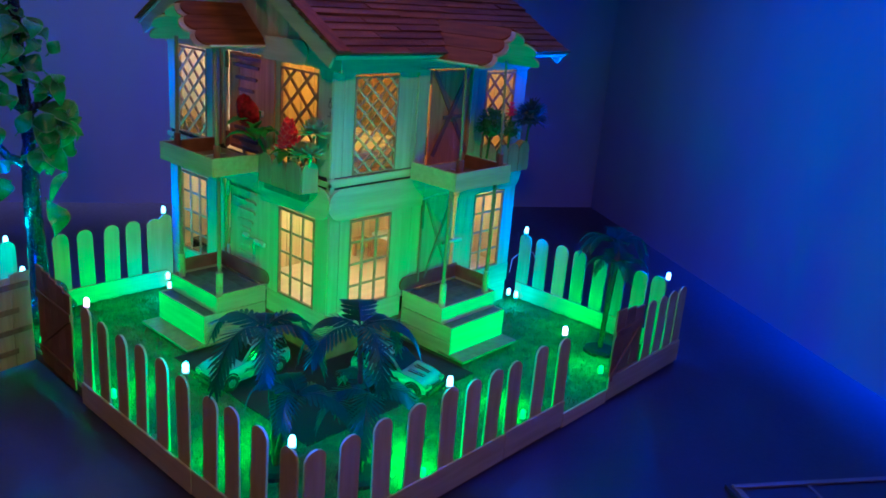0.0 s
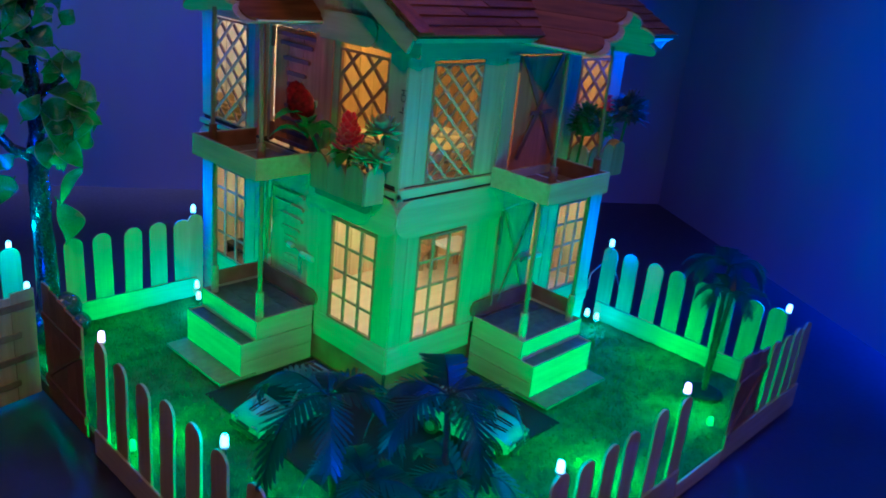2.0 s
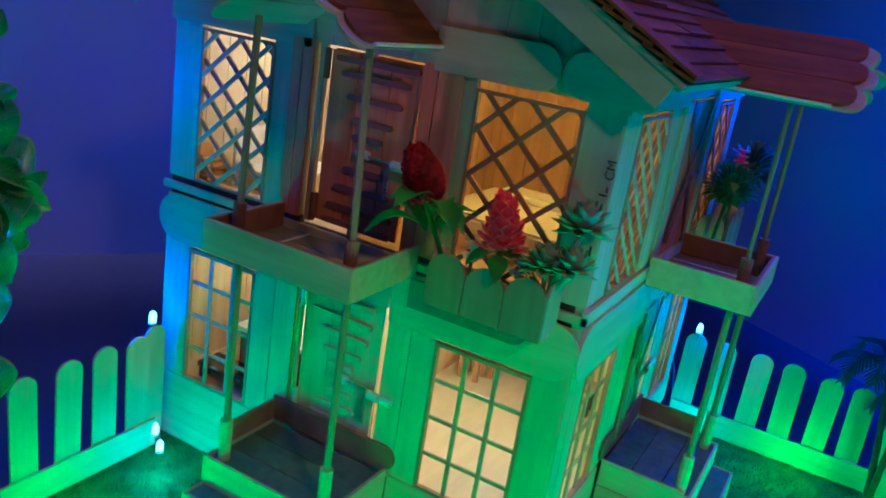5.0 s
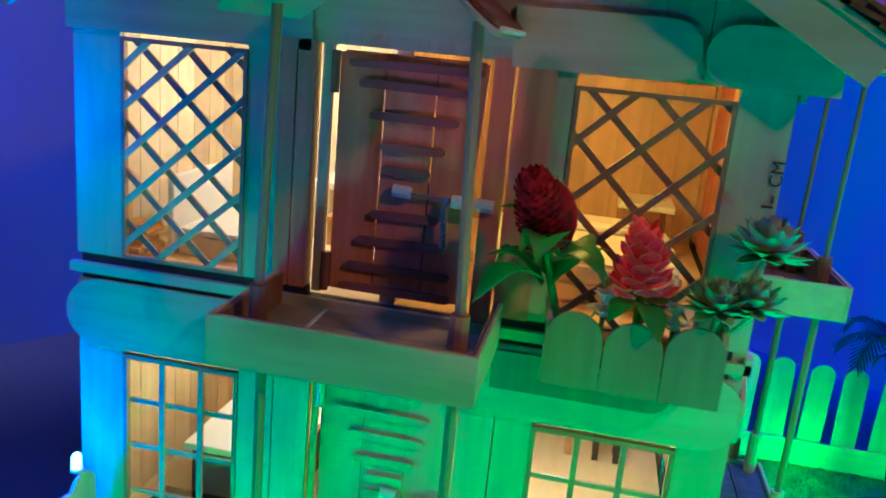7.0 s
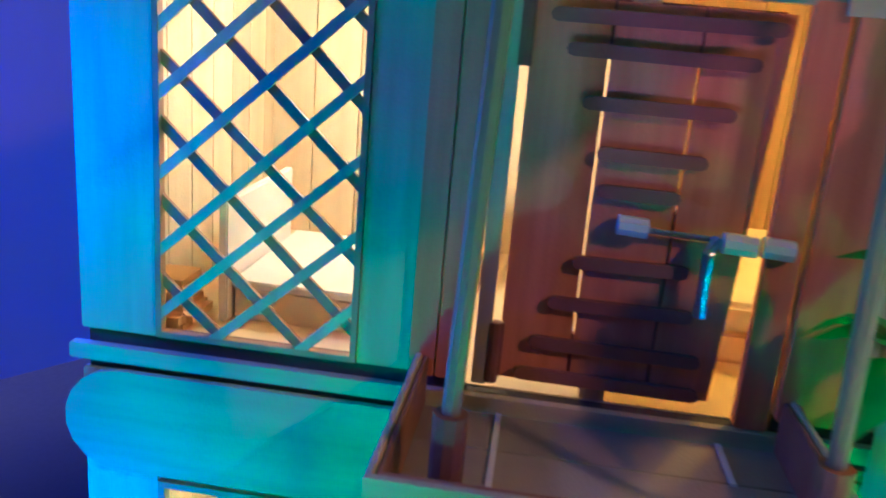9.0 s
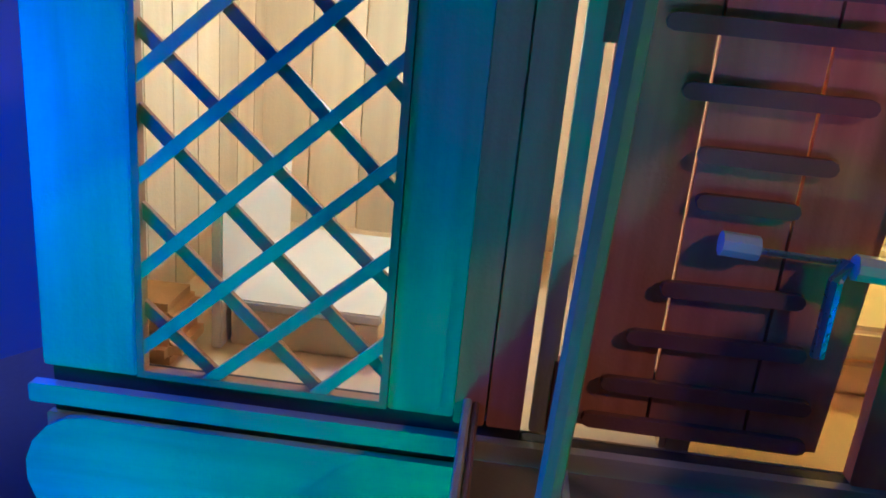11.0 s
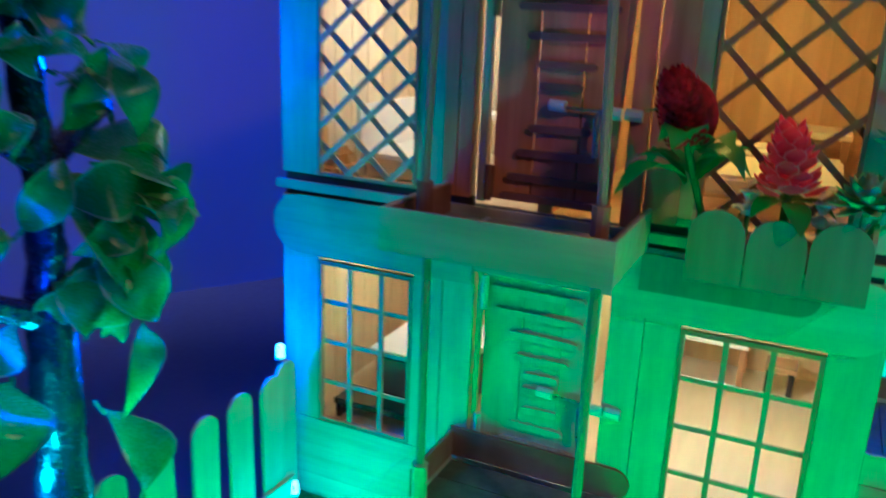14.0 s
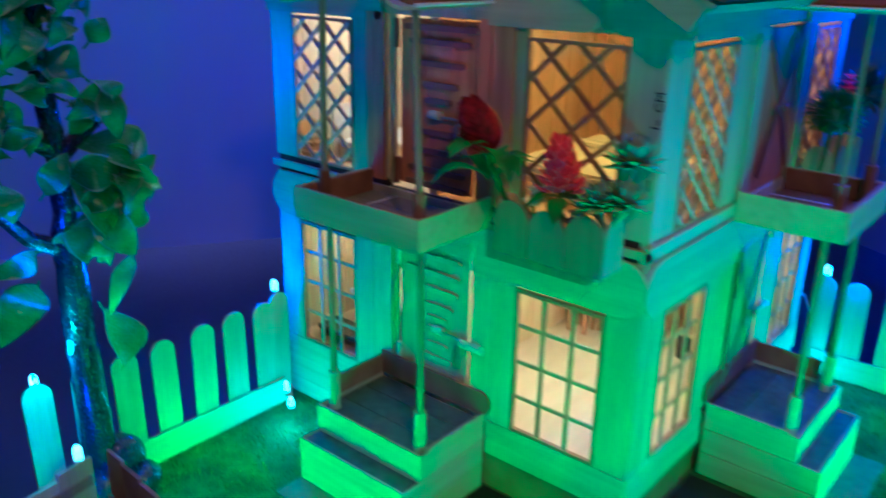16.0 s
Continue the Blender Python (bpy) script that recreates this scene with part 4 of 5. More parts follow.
def led(x, y, z, kind, top=True):
    t = thing("led_bulb", "glowing LED bulb of a fairy light string", "led light", "fairy lights", at=(x, y, z))
    bm = bmesh.new()
    prof = [(2.5, 0), (2.5, 5), (2.2, 6.6), (1.3, 7.8), (0.2, 8.3)]
    seg = 10
    rings = [[bm.verts.new((r * math.cos(6.2832 * k / seg), r * math.sin(6.2832 * k / seg), h)) for k in range(seg)] for r, h in prof]
    for a, b in zip(rings, rings[1:]):
        for k in range(seg):
            bm.faces.new((a[k], a[(k + 1) % seg], b[(k + 1) % seg], b[k]))
    bm.faces.new(rings[-1])
    bm.faces.new(rings[0])
    part("dome", bm, LED_MATS[kind], t, smooth=True)
    bm = bmesh.new()
    tube(bm, [(0, 0, -1.6), (0, 0, -0.1)], 3.0, 10)
    part("collar", bm, PLASTIC, t)
    bm = bmesh.new()
    tube(bm, [(0.8, 0, -1.6), (1.5, 0.5, -10), (3, 2, min(-22, -z + 2) if top else -3)], 0.5, 5)
    part("lead", bm, WIRE, t)


for x, y, z, kind in ((-217, 82, 92, "violet"), (-217, -90, 93, "cyan"), (-217, -227, 91, "cyan"), (-66, -236, 91, "blue"), (98, -236, 91, "violet"),
                      (343, -216, 88, "blue"), (329, -14, 95, "cyan"), (-17, 303, 98, "cyan"), (-207, 300, 92, "blue"), (-220, 222, 82, "cyan")):
    led(x, y, z, kind)
for x, y, z, kind in ((-19, 293, 12, "cyan"), (-22, 284, 2.5, "cyan"), (316, -5, 8, "cyan"), (313, -20, 9, "cyan"), (-205, 63, 2, "green"), (-199, -95, 2, "green"),
                      (-74, -222, 2, "green"), (73, -216, 2, "green"), (222, -212, 2, "green"), (-208, 217, 2, "green")):
    led(x, y, z, kind, False)

# ---------------------------------------------------------------- flower boxes and flowers


def flower_box(face, a, b, d, z0, z1, sticks, label):
    t = thing("flower_box", label, "planter")
    w = (b - a) / sticks
    for k in range(sticks):
        fpart("box_stick", face, stick2d(a + w * k + 0.3, a + w * (k + 1) - 0.3, z0 - 8, z1 + rnd.uniform(-2, 2), "t", 9), d - 2, d, POST, t)
    for u in (a + 1, b - 1):
        bm = bmesh.new()
        pts = stick2d(5, d - 3, z0 - 8, z1 + 1, "t", 8)
        prism(bm, [on_face(face, u - 1, q, z) for q, z in pts], [on_face(face, u + 1, q, z) for q, z in pts])
        part("end_stick", bm, STICK_V, t)
    bm = bmesh.new()
    fbox(bm, face, a + 1, b - 1, 3, d - 3, z0 - 1, z0 + 1)
    part("shelf", bm, along(face), t)
    bm = bmesh.new()
    fbox(bm, face, a + 3, b - 3, 4, d - 4, z0 + 1, z0 + 10)
    part("filling", bm, BROWN, t)
    return t


BROAD = (0.12, 0.60, 0.95, 1.0, 0.86, 0.52, 0.0)
POINTED = (0.10, 0.52, 0.88, 1.0, 0.82, 0.40, 0.0)
HEART = (0.16, 0.58, 0.86, 0.98, 1.0, 0.95, 0.84, 0.68, 0.48, 0.26, 0.0)
OVAL = (0.16, 0.46, 0.72, 0.90, 0.99, 1.0, 0.92, 0.76, 0.54, 0.30, 0.0)
ROUND = (0.45, 0.75, 0.95, 1.0, 0.88, 0.5, 0.0)


def leaf_into(bm, base, tip, width, fold=0.25, droop=0.15, up=(0, 0, 1), prof=(0.10, 0.62, 0.95, 0.88, 0.55, 0.0), rim=0.0, wave=0.0):
    """A pointed leaf, folded along its midrib and bowed; rim: the share of its width that is a paler edge."""
    base, tip = Vector(base), Vector(tip)
    d = tip - base
    side = d.cross(Vector(up))
    if side.length < 1e-4:
        side = d.cross(Vector((1, 0, 0)))
    side.normalize()
    nrm = side.cross(d).normalized()
    L = d.length
    cols = (-1, -1 + rim, 0, 1 - rim, 1) if rim else (-1, 0, 1)
    rows = []
    for i, f in enumerate(prof):
        s = i / (len(prof) - 1)
        c = base + d * s + nrm * (math.sin(s * math.pi) * droop * L)
        if f == 0:
            rows.append([bm.verts.new(c)] * len(cols))
        else:
            rows.append([bm.verts.new(c + side * (q * f * width / 2) + nrm * (abs(q) * f * width / 2 * fold + wave * abs(q) * math.sin(7 * s + 2 * q))) for q in cols])
    for p, q in zip(rows, rows[1:]):
        for k in range(len(cols) - 1):
            uniq = list(dict.fromkeys([p[k], p[k + 1], q[k + 1], q[k]]))
            if len(uniq) > 2:
                face = bm.faces.new(uniq)
                face.material_index = 1 if rim and k in (0, len(cols) - 2) else 0


def petal_head(name, at, levels, r_of, h, petal, width, mat, parent, tilt=0.35, fill=0.6):
    """A flower head: rings of petals up a core."""
    bm = bmesh.new()
    x, y, z = at
    tube(bm, [(x, y, z), (x, y, z + h * 0.5), (x, y, z + h * 0.9)], [r_of(0) * fill, r_of(0.5) * fill, r_of(1) * fill * 0.7], 10)
    for k in range(levels):
        f = k / (levels - 1)
        r, n = r_of(f), max(5, int(9 - 4 * f))
        for j in range(n):
            a = 6.2832 * (j + 0.5 * (k % 2)) / n + rnd.uniform(-0.15, 0.15)
            b0 = (x + r * fill * 0.8 * math.cos(a), y + r * fill * 0.8 * math.sin(a), z + h * f)
            lean = r + petal * (1 - tilt)
            leaf_into(bm, b0, (x + lean * math.cos(a), y + lean * math.sin(a), z + h * f + petal * (tilt + 0.5 * f)), width * rnd.uniform(0.85, 1.15), 0.4, 0.2)
    return part(name, bm, mat, parent, smooth=True)


def stems(parent, pts, r, mat):
    bm = bmesh.new()
    tube(bm, pts, r, 6)
    return part("stem", bm, mat, parent)


flower_box("L", 13, 84, 28, 196, 219, 3, "flower box of round-topped sticks under the upper window")
flower_box("R", 232, 296, 28, 196, 222, 3, "flower box of round-topped sticks under the far upper window")

f = thing("red_flower", "dark red cockscomb flower with broad green leaves in the flower box", "flower")
stems(f, [(-16, 78, 206), (-26, 84, 230), (-37, 89, 252)], 1.6, LEAF_BRIGHT)
bm = bmesh.new()
axis = Vector((-0.12, 0.34, 1.0)).normalized()
across = axis.cross(Vector((1, 0, 0))).normalized()
third = axis.cross(across)
for k in range(230):
    # short rounded bracts packed in a spiral over a blunt head
    a, q = 2.39996 * k, (k + 0.5) / 230
    r = 9.4 * max(0.02, 1 - ((q - 0.40) / 0.62) ** 2) ** 0.5
    out = across * math.cos(a) + third * math.sin(a)
    low = Vector((-36.0, 85.5, 247)) + axis * (28 * q) + out * r * 0.82
    tip = low + (out * (1.0 - 0.6 * q) + axis * (0.5 + 0.8 * q)).normalized() * rnd.uniform(3.4, 5.2)
    leaf_into(bm, low, tip, rnd.uniform(3.6, 5.0), 0.2, -0.25, up=axis, prof=ROUND, wave=0.4)
bmesh.ops.create_icosphere(bm, subdivisions=3, radius=1.0, matrix=Matrix.LocRotScale(Vector((-36.0, 85.5, 260)) + axis * 0.5, axis.to_track_quat("Z", "X"), (8.4, 8.4, 13)))
part("flower_head", bm, RED, f, "dark red velvety head", smooth=True)
for k in range(12):
    a = 6.2832 * k / 12 + rnd.uniform(-0.3, 0.3)
    bm = bmesh.new()
    z = 238 + rnd.uniform(-8, 10)
    r = rnd.uniform(24, 36)
    leaf_into(bm, (-30 + 2 * math.cos(a), 85 + 2 * math.sin(a), z - 2), (-30 + r * math.cos(a), 85 + r * math.sin(a), z + rnd.uniform(-12, 12)), rnd.uniform(12, 17), 0.35, 0.22, prof=POINTED, wave=0.7)
    part("leaf", bm, LEAF_BRIGHT, f, smooth=True)

f = thing("pink_flower", "bright pink torch flower of lapped petals in the flower box", "flower")
stems(f, [(-15, 48, 200), (-16, 48, 230)], 1.8, LEAF_BRIGHT)
bm = bmesh.new()
bmesh.ops.create_icosphere(bm, subdivisions=2, radius=1.0, matrix=Matrix.LocRotScale((-15, 49, 241), None, (6.4, 6.4, 14)))
for k in range(46):
    # broad cupped petals in a rising spiral, smaller towards the tip
    a, q = 2.39996 * k, k / 46
    out = Vector((math.cos(a), math.sin(a), 0))
    r = 8.2 * (1 - 0.72 * q ** 1.3)
    low = Vector((-15, 48 + 3 * q, 226 + 27 * q)) + out * r * 0.8
    tip = low + (out * (0.95 - 0.5 * q) + Vector((0, 0, 0.55 + 0.5 * q))).normalized() * (10.5 - 3.0 * q) * rnd.uniform(0.9, 1.1)
    leaf_into(bm, low, tip, (12.0 - 5.0 * q) * rnd.uniform(0.9, 1.1), 0.30, -0.16, prof=ROUND, rim=0.16, wave=0.25)
part("flower_head", bm, PINK, f, "smooth lapped pink petals with paler edges", smooth=True, second=PINK_RIM)
for k in range(6):
    a = 6.2832 * k / 6 + 0.4
    bm = bmesh.new()
    leaf_into(bm, (-16, 48, 224), (-16 + 20 * math.cos(a), 48 + 20 * math.sin(a), 219 + rnd.uniform(-8, 6)), 11, 0.3, 0.15, prof=BROAD)
    part("leaf", bm, LEAF_BRIGHT, f, smooth=True)

for gx, gy, gz, s in ((-18, 5, 252, 1.15), (-22, 19, 228, 1.0), (-20, 6, 230, 0.95)):
    f = thing("succulent", "pale green artificial succulent rosette in the flower box", "plant")
    stems(f, [(-14, 20, 206), (gx, gy, gz - 4)], 1.4, SUCC)
    count = 44
    for k in range(count):
        # leaves spring from one point in a spiral, flat outside and upright within
        a = 2.39996 * k + rnd.uniform(-0.15, 0.15)
        e = -0.25 + 1.75 * (k / count) ** 0.9 + rnd.uniform(-0.08, 0.08)
        r = s * (15.5 - 2.5 * k / count)
        out, rise = r * math.cos(e), r * math.sin(e)
        bm = bmesh.new()
        leaf_into(bm, (gx, gy, gz), (gx + out * math.cos(a), gy + out * math.sin(a), gz + rise), s * rnd.uniform(6, 7.5), 0.5, -0.12, prof=ROUND)
        part("leaf", bm, SUCC, f, smooth=True)
for gx, gy, gz in ((-20, 62, 222), (-18, 34, 220)):
    f = thing("cream_flower", "small cream petals among the green leaves", "flower")
    petal_head("petal_ring", (gx, gy, gz - 4), 2, lambda q: 5 - 2 * q, 5, 5, 6, WHITE, f, 0.5)
    stems(f, [(gx, gy, 205), (gx, gy, gz)], 1.0, LEAF)

# far box: round green cactus, pink flower and dark spiky plant


def spiky(name, at, r, n, mat, label, core=0.55):
    f = thing(name, label, "plant")
    bm = bmesh.new()
    bmesh.ops.create_icosphere(bm, subdivisions=2, radius=r * core, matrix=Matrix.Translation(at))
    part("core", bm, mat, f)
    bm = bmesh.new()
    for k in range(n):
        a, e = rnd.uniform(0, 6.28), math.asin(rnd.uniform(-0.5, 1))
        d = Vector((math.cos(a) * math.cos(e), math.sin(a) * math.cos(e), math.sin(e)))
        leaf_into(bm, Vector(at) + d * r * core * 0.9, Vector(at) + d * r * rnd.uniform(0.85, 1.1), r * 0.16, 0.3, 0.05)
    part("spike_coat", bm, mat, f)
    stems(f, [(at[0], at[1] + 4, 205), at], 1.5, LEAF)


spiky("cactus", (222, -24, 247), 22, 230, LEAF, "round green artificial cactus in the far flower box", 0.6)
spiky("cactus", (262, -22, 238), 15, 120, LEAF, "small round green artificial cactus")
spiky("spiky_plant", (296, -24, 253), 25, 170, SPIKE, "dark blue-green spiky plant in the far flower box", 0.4)
f = thing("pink_flower", "small pink flower in the far flower box", "flower")
stems(f, [(262, -20, 205), (262, -20, 258)], 1.2, LEAF)
petal_head("flower_head", (262, -20, 256), 4, lambda q: 6 - 3 * q, 12, 4, 5, PINK, f, 0.45)

# ---------------------------------------------------------------- climbing tree by the rear fence
tree = thing("artificial_tree", "dark glossy artificial tree with broad green leaves at the fence corner", "tree")
bm = bmesh.new()
TRUNK = [(-180, 284, 0), (-180, 284, 60), (-182, 283, 115), (-182, 282, 180), (-181, 281, 230), (-184, 280, 290), (-186, 279, 350), (-198, 280, 420)]
GIRTH = (11, 10, 9.5, 8.5, 6.0, 6.0, 5.5, 4)
rings, girth = [], []
for k in range(70):
    # drawn out into close rings, so that the lumps of glue show
    q = k / 69 * (len(TRUNK) - 1)
    i = min(int(q), len(TRUNK) - 2)
    rings.append(Vector(TRUNK[i]).lerp(Vector(TRUNK[i + 1]), q - i))
    girth.append(GIRTH[i] + (GIRTH[i + 1] - GIRTH[i]) * (q - i))
tube(bm, rings, girth, 16)
for v in bm.verts:
    v.co += 1.5 * noise.noise_vector(v.co * 0.11) + 0.9 * noise.noise_vector(v.co * 0.35)
part("trunk", bm, STEM, tree, "black glossy lumpy trunk", smooth=True)
BRANCHES = [[(-184, 282, 182), (-203, 284, 192), (-224, 284, 220), (-240, 283, 233), (-262, 282, 233)], [(-181, 280, 236), (-168, 278, 248), (-155, 276, 258)], [(-183, 280, 240), (-200, 278, 252), (-212, 276, 256)]]
for br in BRANCHES:
    bm = bmesh.new()
    tube(bm, br, [5.5, 4.8, 4.2, 3.2, 2.5][: len(br)], 8)
    part("branch", bm, STEM, tree)


for x, y, z, rx, rz in ((-170, 284, 24, 20, 22), (-192, 268, 18, 17, 17), (-160, 268, 14, 14, 13), (-178, 292, 36, 13, 16)):
    bm = bmesh.new()
    bmesh.ops.create_icosphere(bm, subdivisions=3, radius=1.0, matrix=Matrix.LocRotScale((x, y, z), Euler((0.3, 0.2, 0.7 * x)), (rx, rx * 0.8, rz)))
    for v in bm.verts:
        v.co += 2.2 * noise.noise_vector(v.co * 0.09)
    part("root_clump", bm, STEM, tree, "black glossy lump at the foot", smooth=True)


def tree_leaf(base, tip, width):
    bm = bmesh.new()
    base, tip = Vector(base), Vector(tip)
    d = (tip - base).normalized()
    leaf_into(bm, base, tip, width, rnd.uniform(0.0, 0.42), rnd.uniform(0.15, 0.50), (rnd.uniform(-0.6, 0.6), -1.0, rnd.uniform(0.1, 0.9)), OVAL if rnd.random() < 0.75 else HEART, 0.12, 2.2)
    ob = part("leaf", bm, LEAF, tree, smooth=True, second=LEAF_PALE)
    bm = bmesh.new()
    tube(bm, [base - d * 4 + Vector((0, 3, -1)), base + d * 2], 0.7, 5)
    part("leaf_stalk", bm, LEAF, tree)
    return ob


# the large leaves that stand out: base x, z, tip x, z, width
BIG_LEAVES = [(-189, 313, -209, 289, 23), (-230, 298, -212, 288, 15), (-240, 289, -228, 276, 15), (-227, 268, -224, 244, 18), (-184, 293, -166, 281, 21),
              (-155, 299, -146, 312, 15), (-151, 274, -151, 244, 16), (-173, 322, -164, 309, 15), (-173, 242, -130, 211, 32), (-179, 225, -162, 180, 27),
              (-167, 205, -151, 174, 22), (-193, 218, -180, 241, 17), (-156, 235, -130, 229, 17)]
LOW_LEAVES = [(-147, 169, -173, 141, 12), (-171, 142, -171, 102, 25), (-203, 186, -243, 184, 13), (-207, 167, -237, 144, 24), (-245, 237, -267, 221, 21),
              (-226, 246, -211, 243, 9), (-215, 276, -235, 278, 11), (-215, 227, -215, 207, 16), (-192, 334, -213, 315, 20), (-178, 334, -181, 314, 20),
              (-223, 334, -214, 322, 15), (-206, 260, -202, 241, 16), (-183, 198, -176, 171, 20)]
for x0, z0, x1, z1, w in BIG_LEAVES + LOW_LEAVES:
    dy = rnd.uniform(-14, 4)
    tree_leaf((x0, 276 + dy * 0.4, z0), (x1, 270 + dy, z1), w)
for cx, cy, cz, spread, n in ((-158, 268, 224, 13, 15), (-192, 278, 332, 20, 13), (-196, 276, 300, 22, 9), (-212, 278, 270, 16, 8), (-166, 274, 270, 14, 6),
                              (-166, 270, 196, 11, 8), (-200, 280, 390, 26, 14), (-188, 280, 360, 22, 12), (-168, 276, 312, 14, 6), (-235, 284, 350, 20, 6)):
    for k in range(n):
        a, e = rnd.uniform(0, 6.28), rnd.uniform(-1.1, 0.5)
        base = Vector((cx + rnd.gauss(0, spread * 0.45), cy + rnd.gauss(0, spread * 0.35), cz + rnd.gauss(0, spread * 0.5)))
        length = rnd.uniform(24, 38) if 205 < cz < 240 else rnd.uniform(17, 29)
        tree_leaf(base, base + length * Vector((math.cos(a) * math.cos(e), 0.7 * math.sin(a) * math.cos(e), math.sin(e))), length * rnd.uniform(0.46, 0.64))

# ---------------------------------------------------------------- palms


def frond(bm, root, yaw, length, rise, drop, pairs=15):
    """A drooping feather leaf: a rib with close leaflets on both sides, free at their tips."""
    pts = []
    for i in range(pairs + 1):
        s = i / pairs
        out = length * (s - 0.20 * s * s * s)
        pts.append(Vector((root[0] + math.cos(yaw) * out, root[1] + math.sin(yaw) * out, root[2] + rise * math.sin(s * math.pi * 0.75) - drop * s ** 2.0)))
    side = Vector((-math.sin(yaw), math.cos(yaw), 0))
    tube(bm, pts, [0.9 - 0.6 * i / pairs for i in range(pairs + 1)], 5)
    for sg in (-1, 1):
        for i in range(1, pairs):
            s = i / pairs
            p, q = pts[i], pts[i + 1]
            fwd = (q - p).normalized()
            reach = length * 0.33 * (math.sin(math.pi * min(1, 0.16 + s * 0.78)) ** 0.6) * rnd.uniform(0.92, 1.08)
            ang = radians(64 - 32 * s)
            d = (fwd * math.cos(ang) + side * sg * math.sin(ang) + Vector((0, 0, -0.22))).normalized()
            lift = Vector((0, 0, 0.25))
            # joined to its neighbours near the rib, a free pointed tip beyond
            ring = [p + lift, q + lift, q + d * reach * 0.76 - fwd * 0.4, p + d * reach + fwd * (q - p).length * 0.6, p + d * reach * 0.76 + fwd * 0.4]
            a, b, c, e, f0 = [bm.verts.new(v) for v in ring]
            bm.faces.new((a, b, c, f0))
            bm.faces.new((f0, c, e))


def palm_tree(x, y, trunks, label, droop=1.0):
    t = thing("palm_tree", label, "palm", "palms", at=(x, y, 0))
    bm = bmesh.new()
    tube(bm, [(0, 0, 0), (0, 0, 3), (0, 0, 5)], [20, 19, 14], 16)
    part("base", bm, PAVING, t, "dark round plastic foot")
    for dx, dy, h, n, length in trunks:
        bm = bmesh.new()
        path, rad = [], []
        for i in range(15):
            s = i / 14
            path.append((dx * s ** 1.4, dy * s ** 1.4, 3 + (h - 3) * s))
            rad.append((3.0 - 0.9 * s) * (1.12 if i % 2 else 0.92))
        tube(bm, path, rad, 8)
        part("trunk", bm, PALM_TRUNK, t)
        for k in range(n):
            bm = bmesh.new()
            yaw = 6.2832 * k / n + rnd.uniform(-0.25, 0.25)
            frond(bm, (dx, dy, h), yaw, 0.98 * length * rnd.uniform(0.88, 1.12), length * rnd.uniform(0.18, 0.36), length * rnd.uniform(0.35, 0.80) * droop)
            part("frond", bm, PALM, t)
    return t


palm_tree(-160, -132, ((-12, 0, 132, 6, 62), (0, -26, 80, 5, 58)), "dark green plastic palm with two crowns before the house")
palm_tree(-114, -186, ((2, 10, 133, 6, 60), (2, -6, 80, 5, 56)), "dark green plastic palm with two crowns by the fence corner")
palm_tree(274, -178, ((27, 14, 128, 8, 50), (4, -4, 112, 6, 46)), "dark green plastic palm with slender trunks by the far fence", 0.7)

# ---------------------------------------------------------------- toy cars


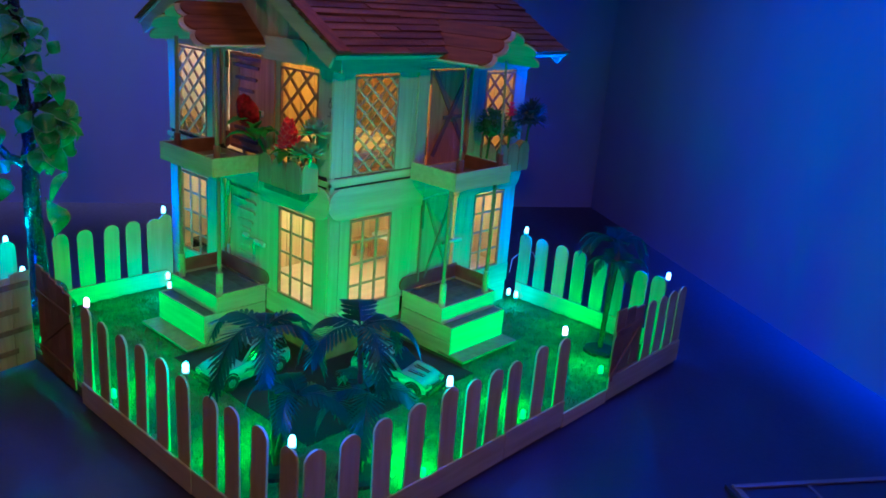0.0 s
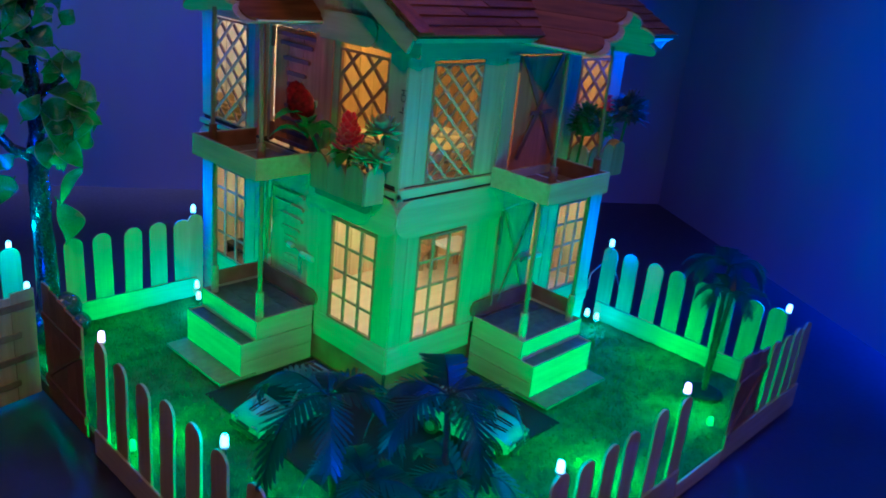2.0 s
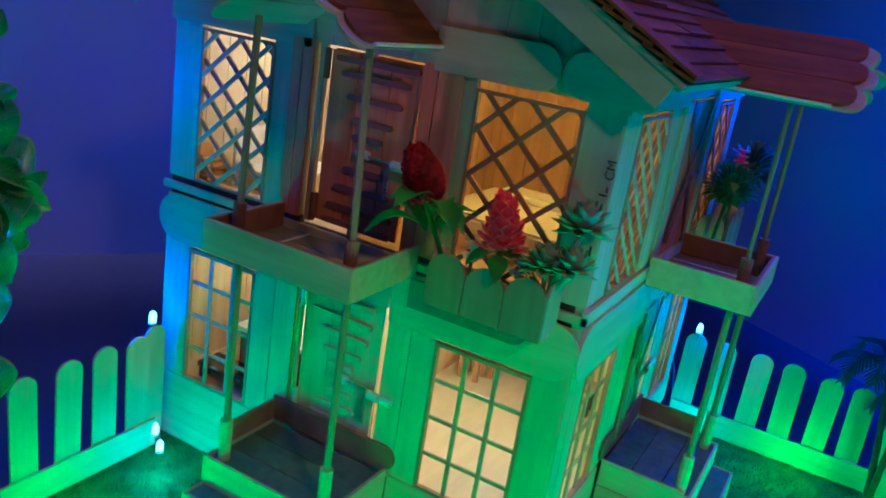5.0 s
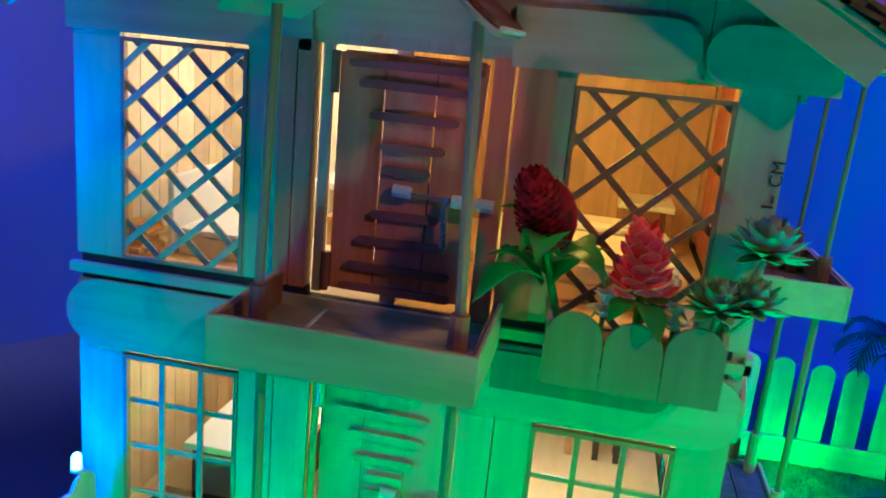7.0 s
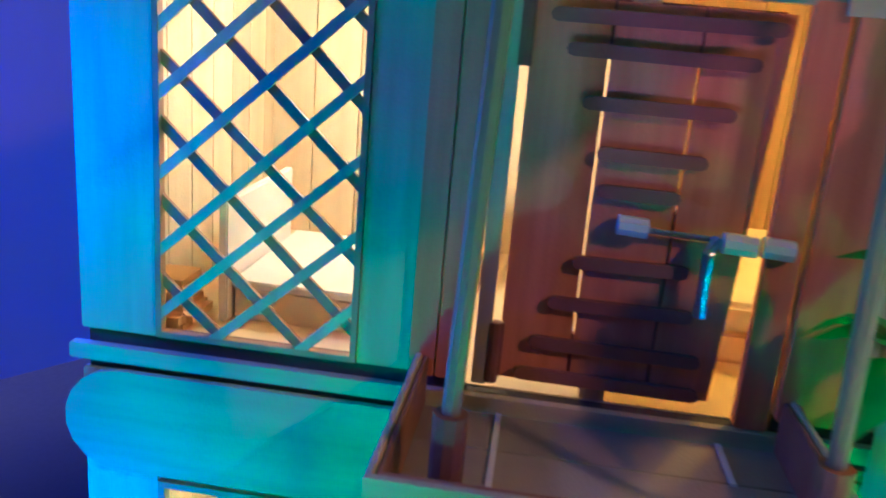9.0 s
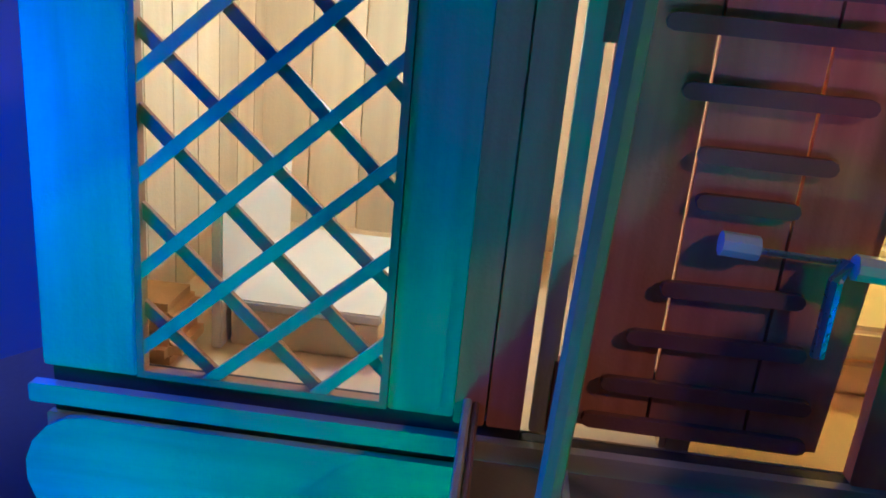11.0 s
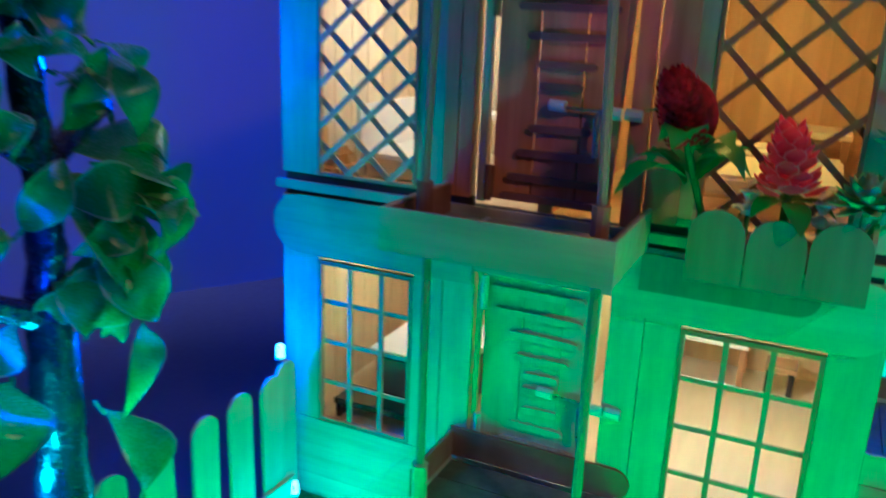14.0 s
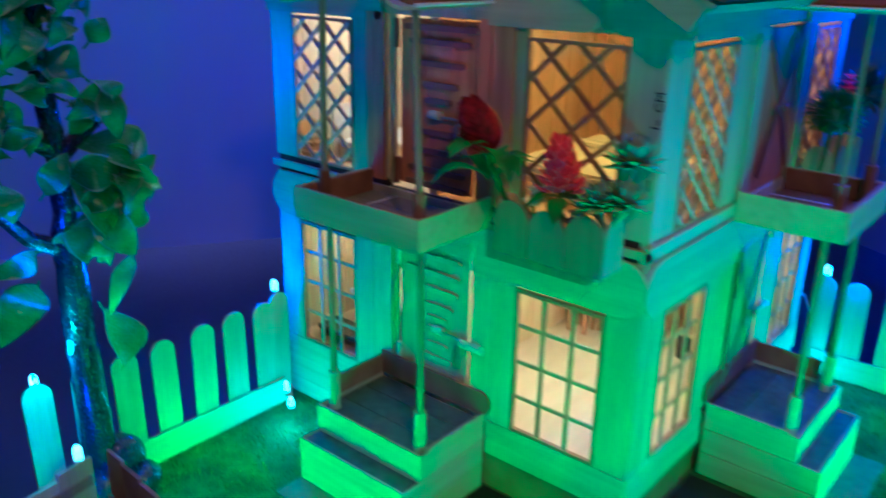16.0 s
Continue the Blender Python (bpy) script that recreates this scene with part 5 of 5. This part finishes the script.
def toy_car(x, y, turn, label):
    t = thing("toy_car", label, "toy car", "parked cars", at=(x, y, 1.2))
    t.rotation_euler = (0, 0, radians(turn))
    # lower body, nose towards +x
    side = [(-46, 9), (-47, 20), (-45, 24), (14, 24), (36, 21), (46, 16), (47, 9), (40, 6), (-42, 6)]
    bm = bmesh.new()
    rings = []
    for w, f in ((-19, 0.94), (-17.5, 1.0), (17.5, 1.0), (19, 0.94)):
        rings.append([bm.verts.new((a * f, w, 15 + (b - 15) * f)) for a, b in side])
    for p, q in zip(rings, rings[1:]):
        for k in range(len(side)):
            bm.faces.new((p[k], p[(k + 1) % len(side)], q[(k + 1) % len(side)], q[k]))
    bm.faces.new(rings[0])
    bm.faces.new(rings[-1])
    bmesh.ops.recalc_face_normals(bm, faces=bm.faces)
    bmesh.ops.bevel(bm, geom=bm.edges[:], offset=1.6, segments=2, affect="EDGES")
    body = part("body", bm, CARPAINT, t, smooth=True)
    # cabin: tapered block
    low = [(-45, -18, 24), (16, -18, 24), (16, 18, 24), (-45, 18, 24)]
    top = [(-40, -14.5, 38), (-1, -14.5, 38), (-1, 14.5, 38), (-40, 14.5, 38)]
    bm = bmesh.new()
    prism(bm, low, top)
    bmesh.ops.bevel(bm, geom=bm.edges[:], offset=3.0, segments=3, affect="EDGES")
    part("cabin", bm, CARPAINT, t, smooth=True)
    lerp = lambda p, q, f: tuple(p[i] + (q[i] - p[i]) * f for i in range(3))  # noqa: E731

    def pane(a, b, c, d, out, name="window"):
        n = (Vector(b) - Vector(a)).cross(Vector(d) - Vector(a)).normalized() * out
        ctr = (Vector(a) + Vector(b) + Vector(c) + Vector(d)) / 4
        ring = [ctr + (Vector(p) - ctr) * 0.86 for p in (a, b, c, d)]
        bm = bmesh.new()
        prism(bm, [p - n * 0.2 for p in ring], [p + n for p in ring])
        part(name, bm, CARGLASS, t, "dark tinted pane")

    pane(low[1], low[2], top[2], top[1], 0.5, "windscreen")
    pane(low[3], low[0], top[0], top[3], 0.5, "rear_window")
    for s in (0, 1):
        a, b, c, d = (low[0], low[1], top[1], top[0]) if s == 0 else (low[2], low[3], top[3], top[2])
        for f0, f1 in ((0.04, 0.30), (0.34, 0.64), (0.68, 0.96)):
            pane(lerp(a, b, f0), lerp(a, b, f1), lerp(d, c, f1), lerp(d, c, f0), 0.5)
    # dark graphics on the roof, the bonnet and both sides
    bm = bmesh.new()
    for k in range(5):
        box(bm, -34 + k * 5.5, -31 + k * 5.5, -11, 4 - 3 * (k % 2), 38.05, 38.4)
    part("roof_stripes", bm, PAVING, t, "dark jagged roof stripes")
    bm = bmesh.new()
    high = lambda a: 24.3 - max(0.0, a - 14) * 3 / 22  # noqa: E731
    for w0, w1 in ((-9.5, -7.5), (-5.0, -4.0), (4.0, 5.0), (7.5, 9.5)):
        strip = [(18, w0), (34, w0 * 0.8), (36, (w0 + w1) * 0.4), (34, w1 * 0.8), (18, w1)]
        prism(bm, [(a, w, high(a) - 0.6) for a, w in strip], [(a, w, high(a) + 0.2) for a, w in strip])
    part("bonnet_graphic", bm, PAVING, t, "thin dark stripes on the bonnet")
    for w in (-19.0, 18.7):
        for lo, hi, z0, z1 in ((-40, -22, 20.0, 22.5), (-18, -4, 17.0, 22.0), (0, 16, 14.0, 18.5)):
            bm = bmesh.new()
            pts = [(lo, z0), ((lo + hi) / 2, z0 + 1.6), (hi, z0 - 1.2), (hi - 4, z1), ((lo + hi) / 2 - 2, z1 - 1.4), (lo + 3, z1 + 0.8)]
            prism(bm, [(a, w, z) for a, z in pts], [(a, w + 0.3, z) for a, z in pts])
            part("side_graphic", bm, PAVING, t)
        for wx in (-29, 30):
            bm = bmesh.new()
            tube(bm, [(wx + 9.6 * math.cos(math.pi * k / 10), w * 0.98, 8 + 9.6 * math.sin(math.pi * k / 10)) for k in range(11)], 1.3, 6)
            part("wheel_arch", bm, RUBBER, t, "black wheel arch trim")
    for w in (-12, 12):
        bm = bmesh.new()
        tube(bm, [(-38, w, 38), (-37, w, 40.5), (-4, w, 40.5), (-3, w, 38)], 0.8, 6)
        part("roof_rail", bm, RUBBER, t)
    for nm, b, m in (("bumper", (44, 48.5, -17, 17, 7, 12), RUBBER), ("bumper", (-48.5, -45, -17, 17, 8, 13), RUBBER), ("grille", (46, 48, -8, 8, 12.5, 16), DARK),
                     ("headlight", (44, 47, -16.5, -10, 14, 18), CHROME), ("headlight", (44, 47, 10, 16.5, 14, 18), CHROME)):
        bm = bmesh.new()
        box(bm, *b)
        bmesh.ops.bevel(bm, geom=bm.edges[:], offset=0.6, segments=1, affect="EDGES")
        part(nm, bm, m, t)
    for wx in (-29, 30):
        for wy in (-17, 17):
            bm = bmesh.new()
            tube(bm, [(wx, wy - 4, 8), (wx, wy - 3.4, 8), (wx, wy + 3.4, 8), (wx, wy + 4, 8)], [7, 8, 8, 7], 18)
            w = part("wheel", bm, RUBBER, t)
            bm = bmesh.new()
            s = 1 if wy > 0 else -1
            tube(bm, [(wx, wy + s * 4.05, 8), (wx, wy + s * 4.6, 8)], [4.6, 3.6], 10)
            part("rim", bm, CHROME, w)
    return t


toy_car(-84, 26, 183, "white toy off-road car with dark windows on the black pad")
toy_car(26, -86, -76, "pale toy car with dark windows beside the side steps")

# ---------------------------------------------------------------- on the floor beside the model
panel = thing("floor_panel", "flat dark panel with a raised border lying on the floor", "panel", at=(138, -398, -14))
panel.rotation_euler = (0, 0, radians(-36))
for nm, b in (("board", (0, 330, -240, 0, 0, 5)), ("border", (4, 326, -10, -4, 5.1, 7)), ("border", (4, 10, -236, -10.4, 5.1, 7)), ("border", (320, 326, -236, -10.4, 5.1, 7)), ("divider", (76, 80, -230, -10.4, 5.1, 6.4))):
    bm = bmesh.new()
    box(bm, *b)
    bmesh.ops.bevel(bm, geom=bm.edges[:], offset=0.6, segments=1, affect="EDGES")
    part(nm, bm, FLOOR if nm == "board" else GREYWOOD, panel)

wire = thing("loose_wire", "thin white wire lying loose beside the rear of the house", "wire")
bm = bmesh.new()
tube(bm, [(336, 12, 30), (350, 20, 44), (372, 22, 50), (396, 18, 46), (404, 10, 20), (408, 6, -13)], 0.9, 6)
part("strand", bm, WHITE, wire)

chain = thing("small_chain", "thin dark chain hanging at the corner of the plinth", "chain")
for k in range(8):
    bm = bmesh.new()
    ring = [(-3.2 + (1.5 * math.cos(a) if k % 2 else 0), -3.2 + (0 if k % 2 else 1.5 * math.cos(a)), 29 - 3.6 * k + 2.6 * math.sin(a)) for a in (6.2832 * i / 10 for i in range(11))]
    tube(bm, ring, 0.55, 6)
    part("link", bm, RUBBER, chain)
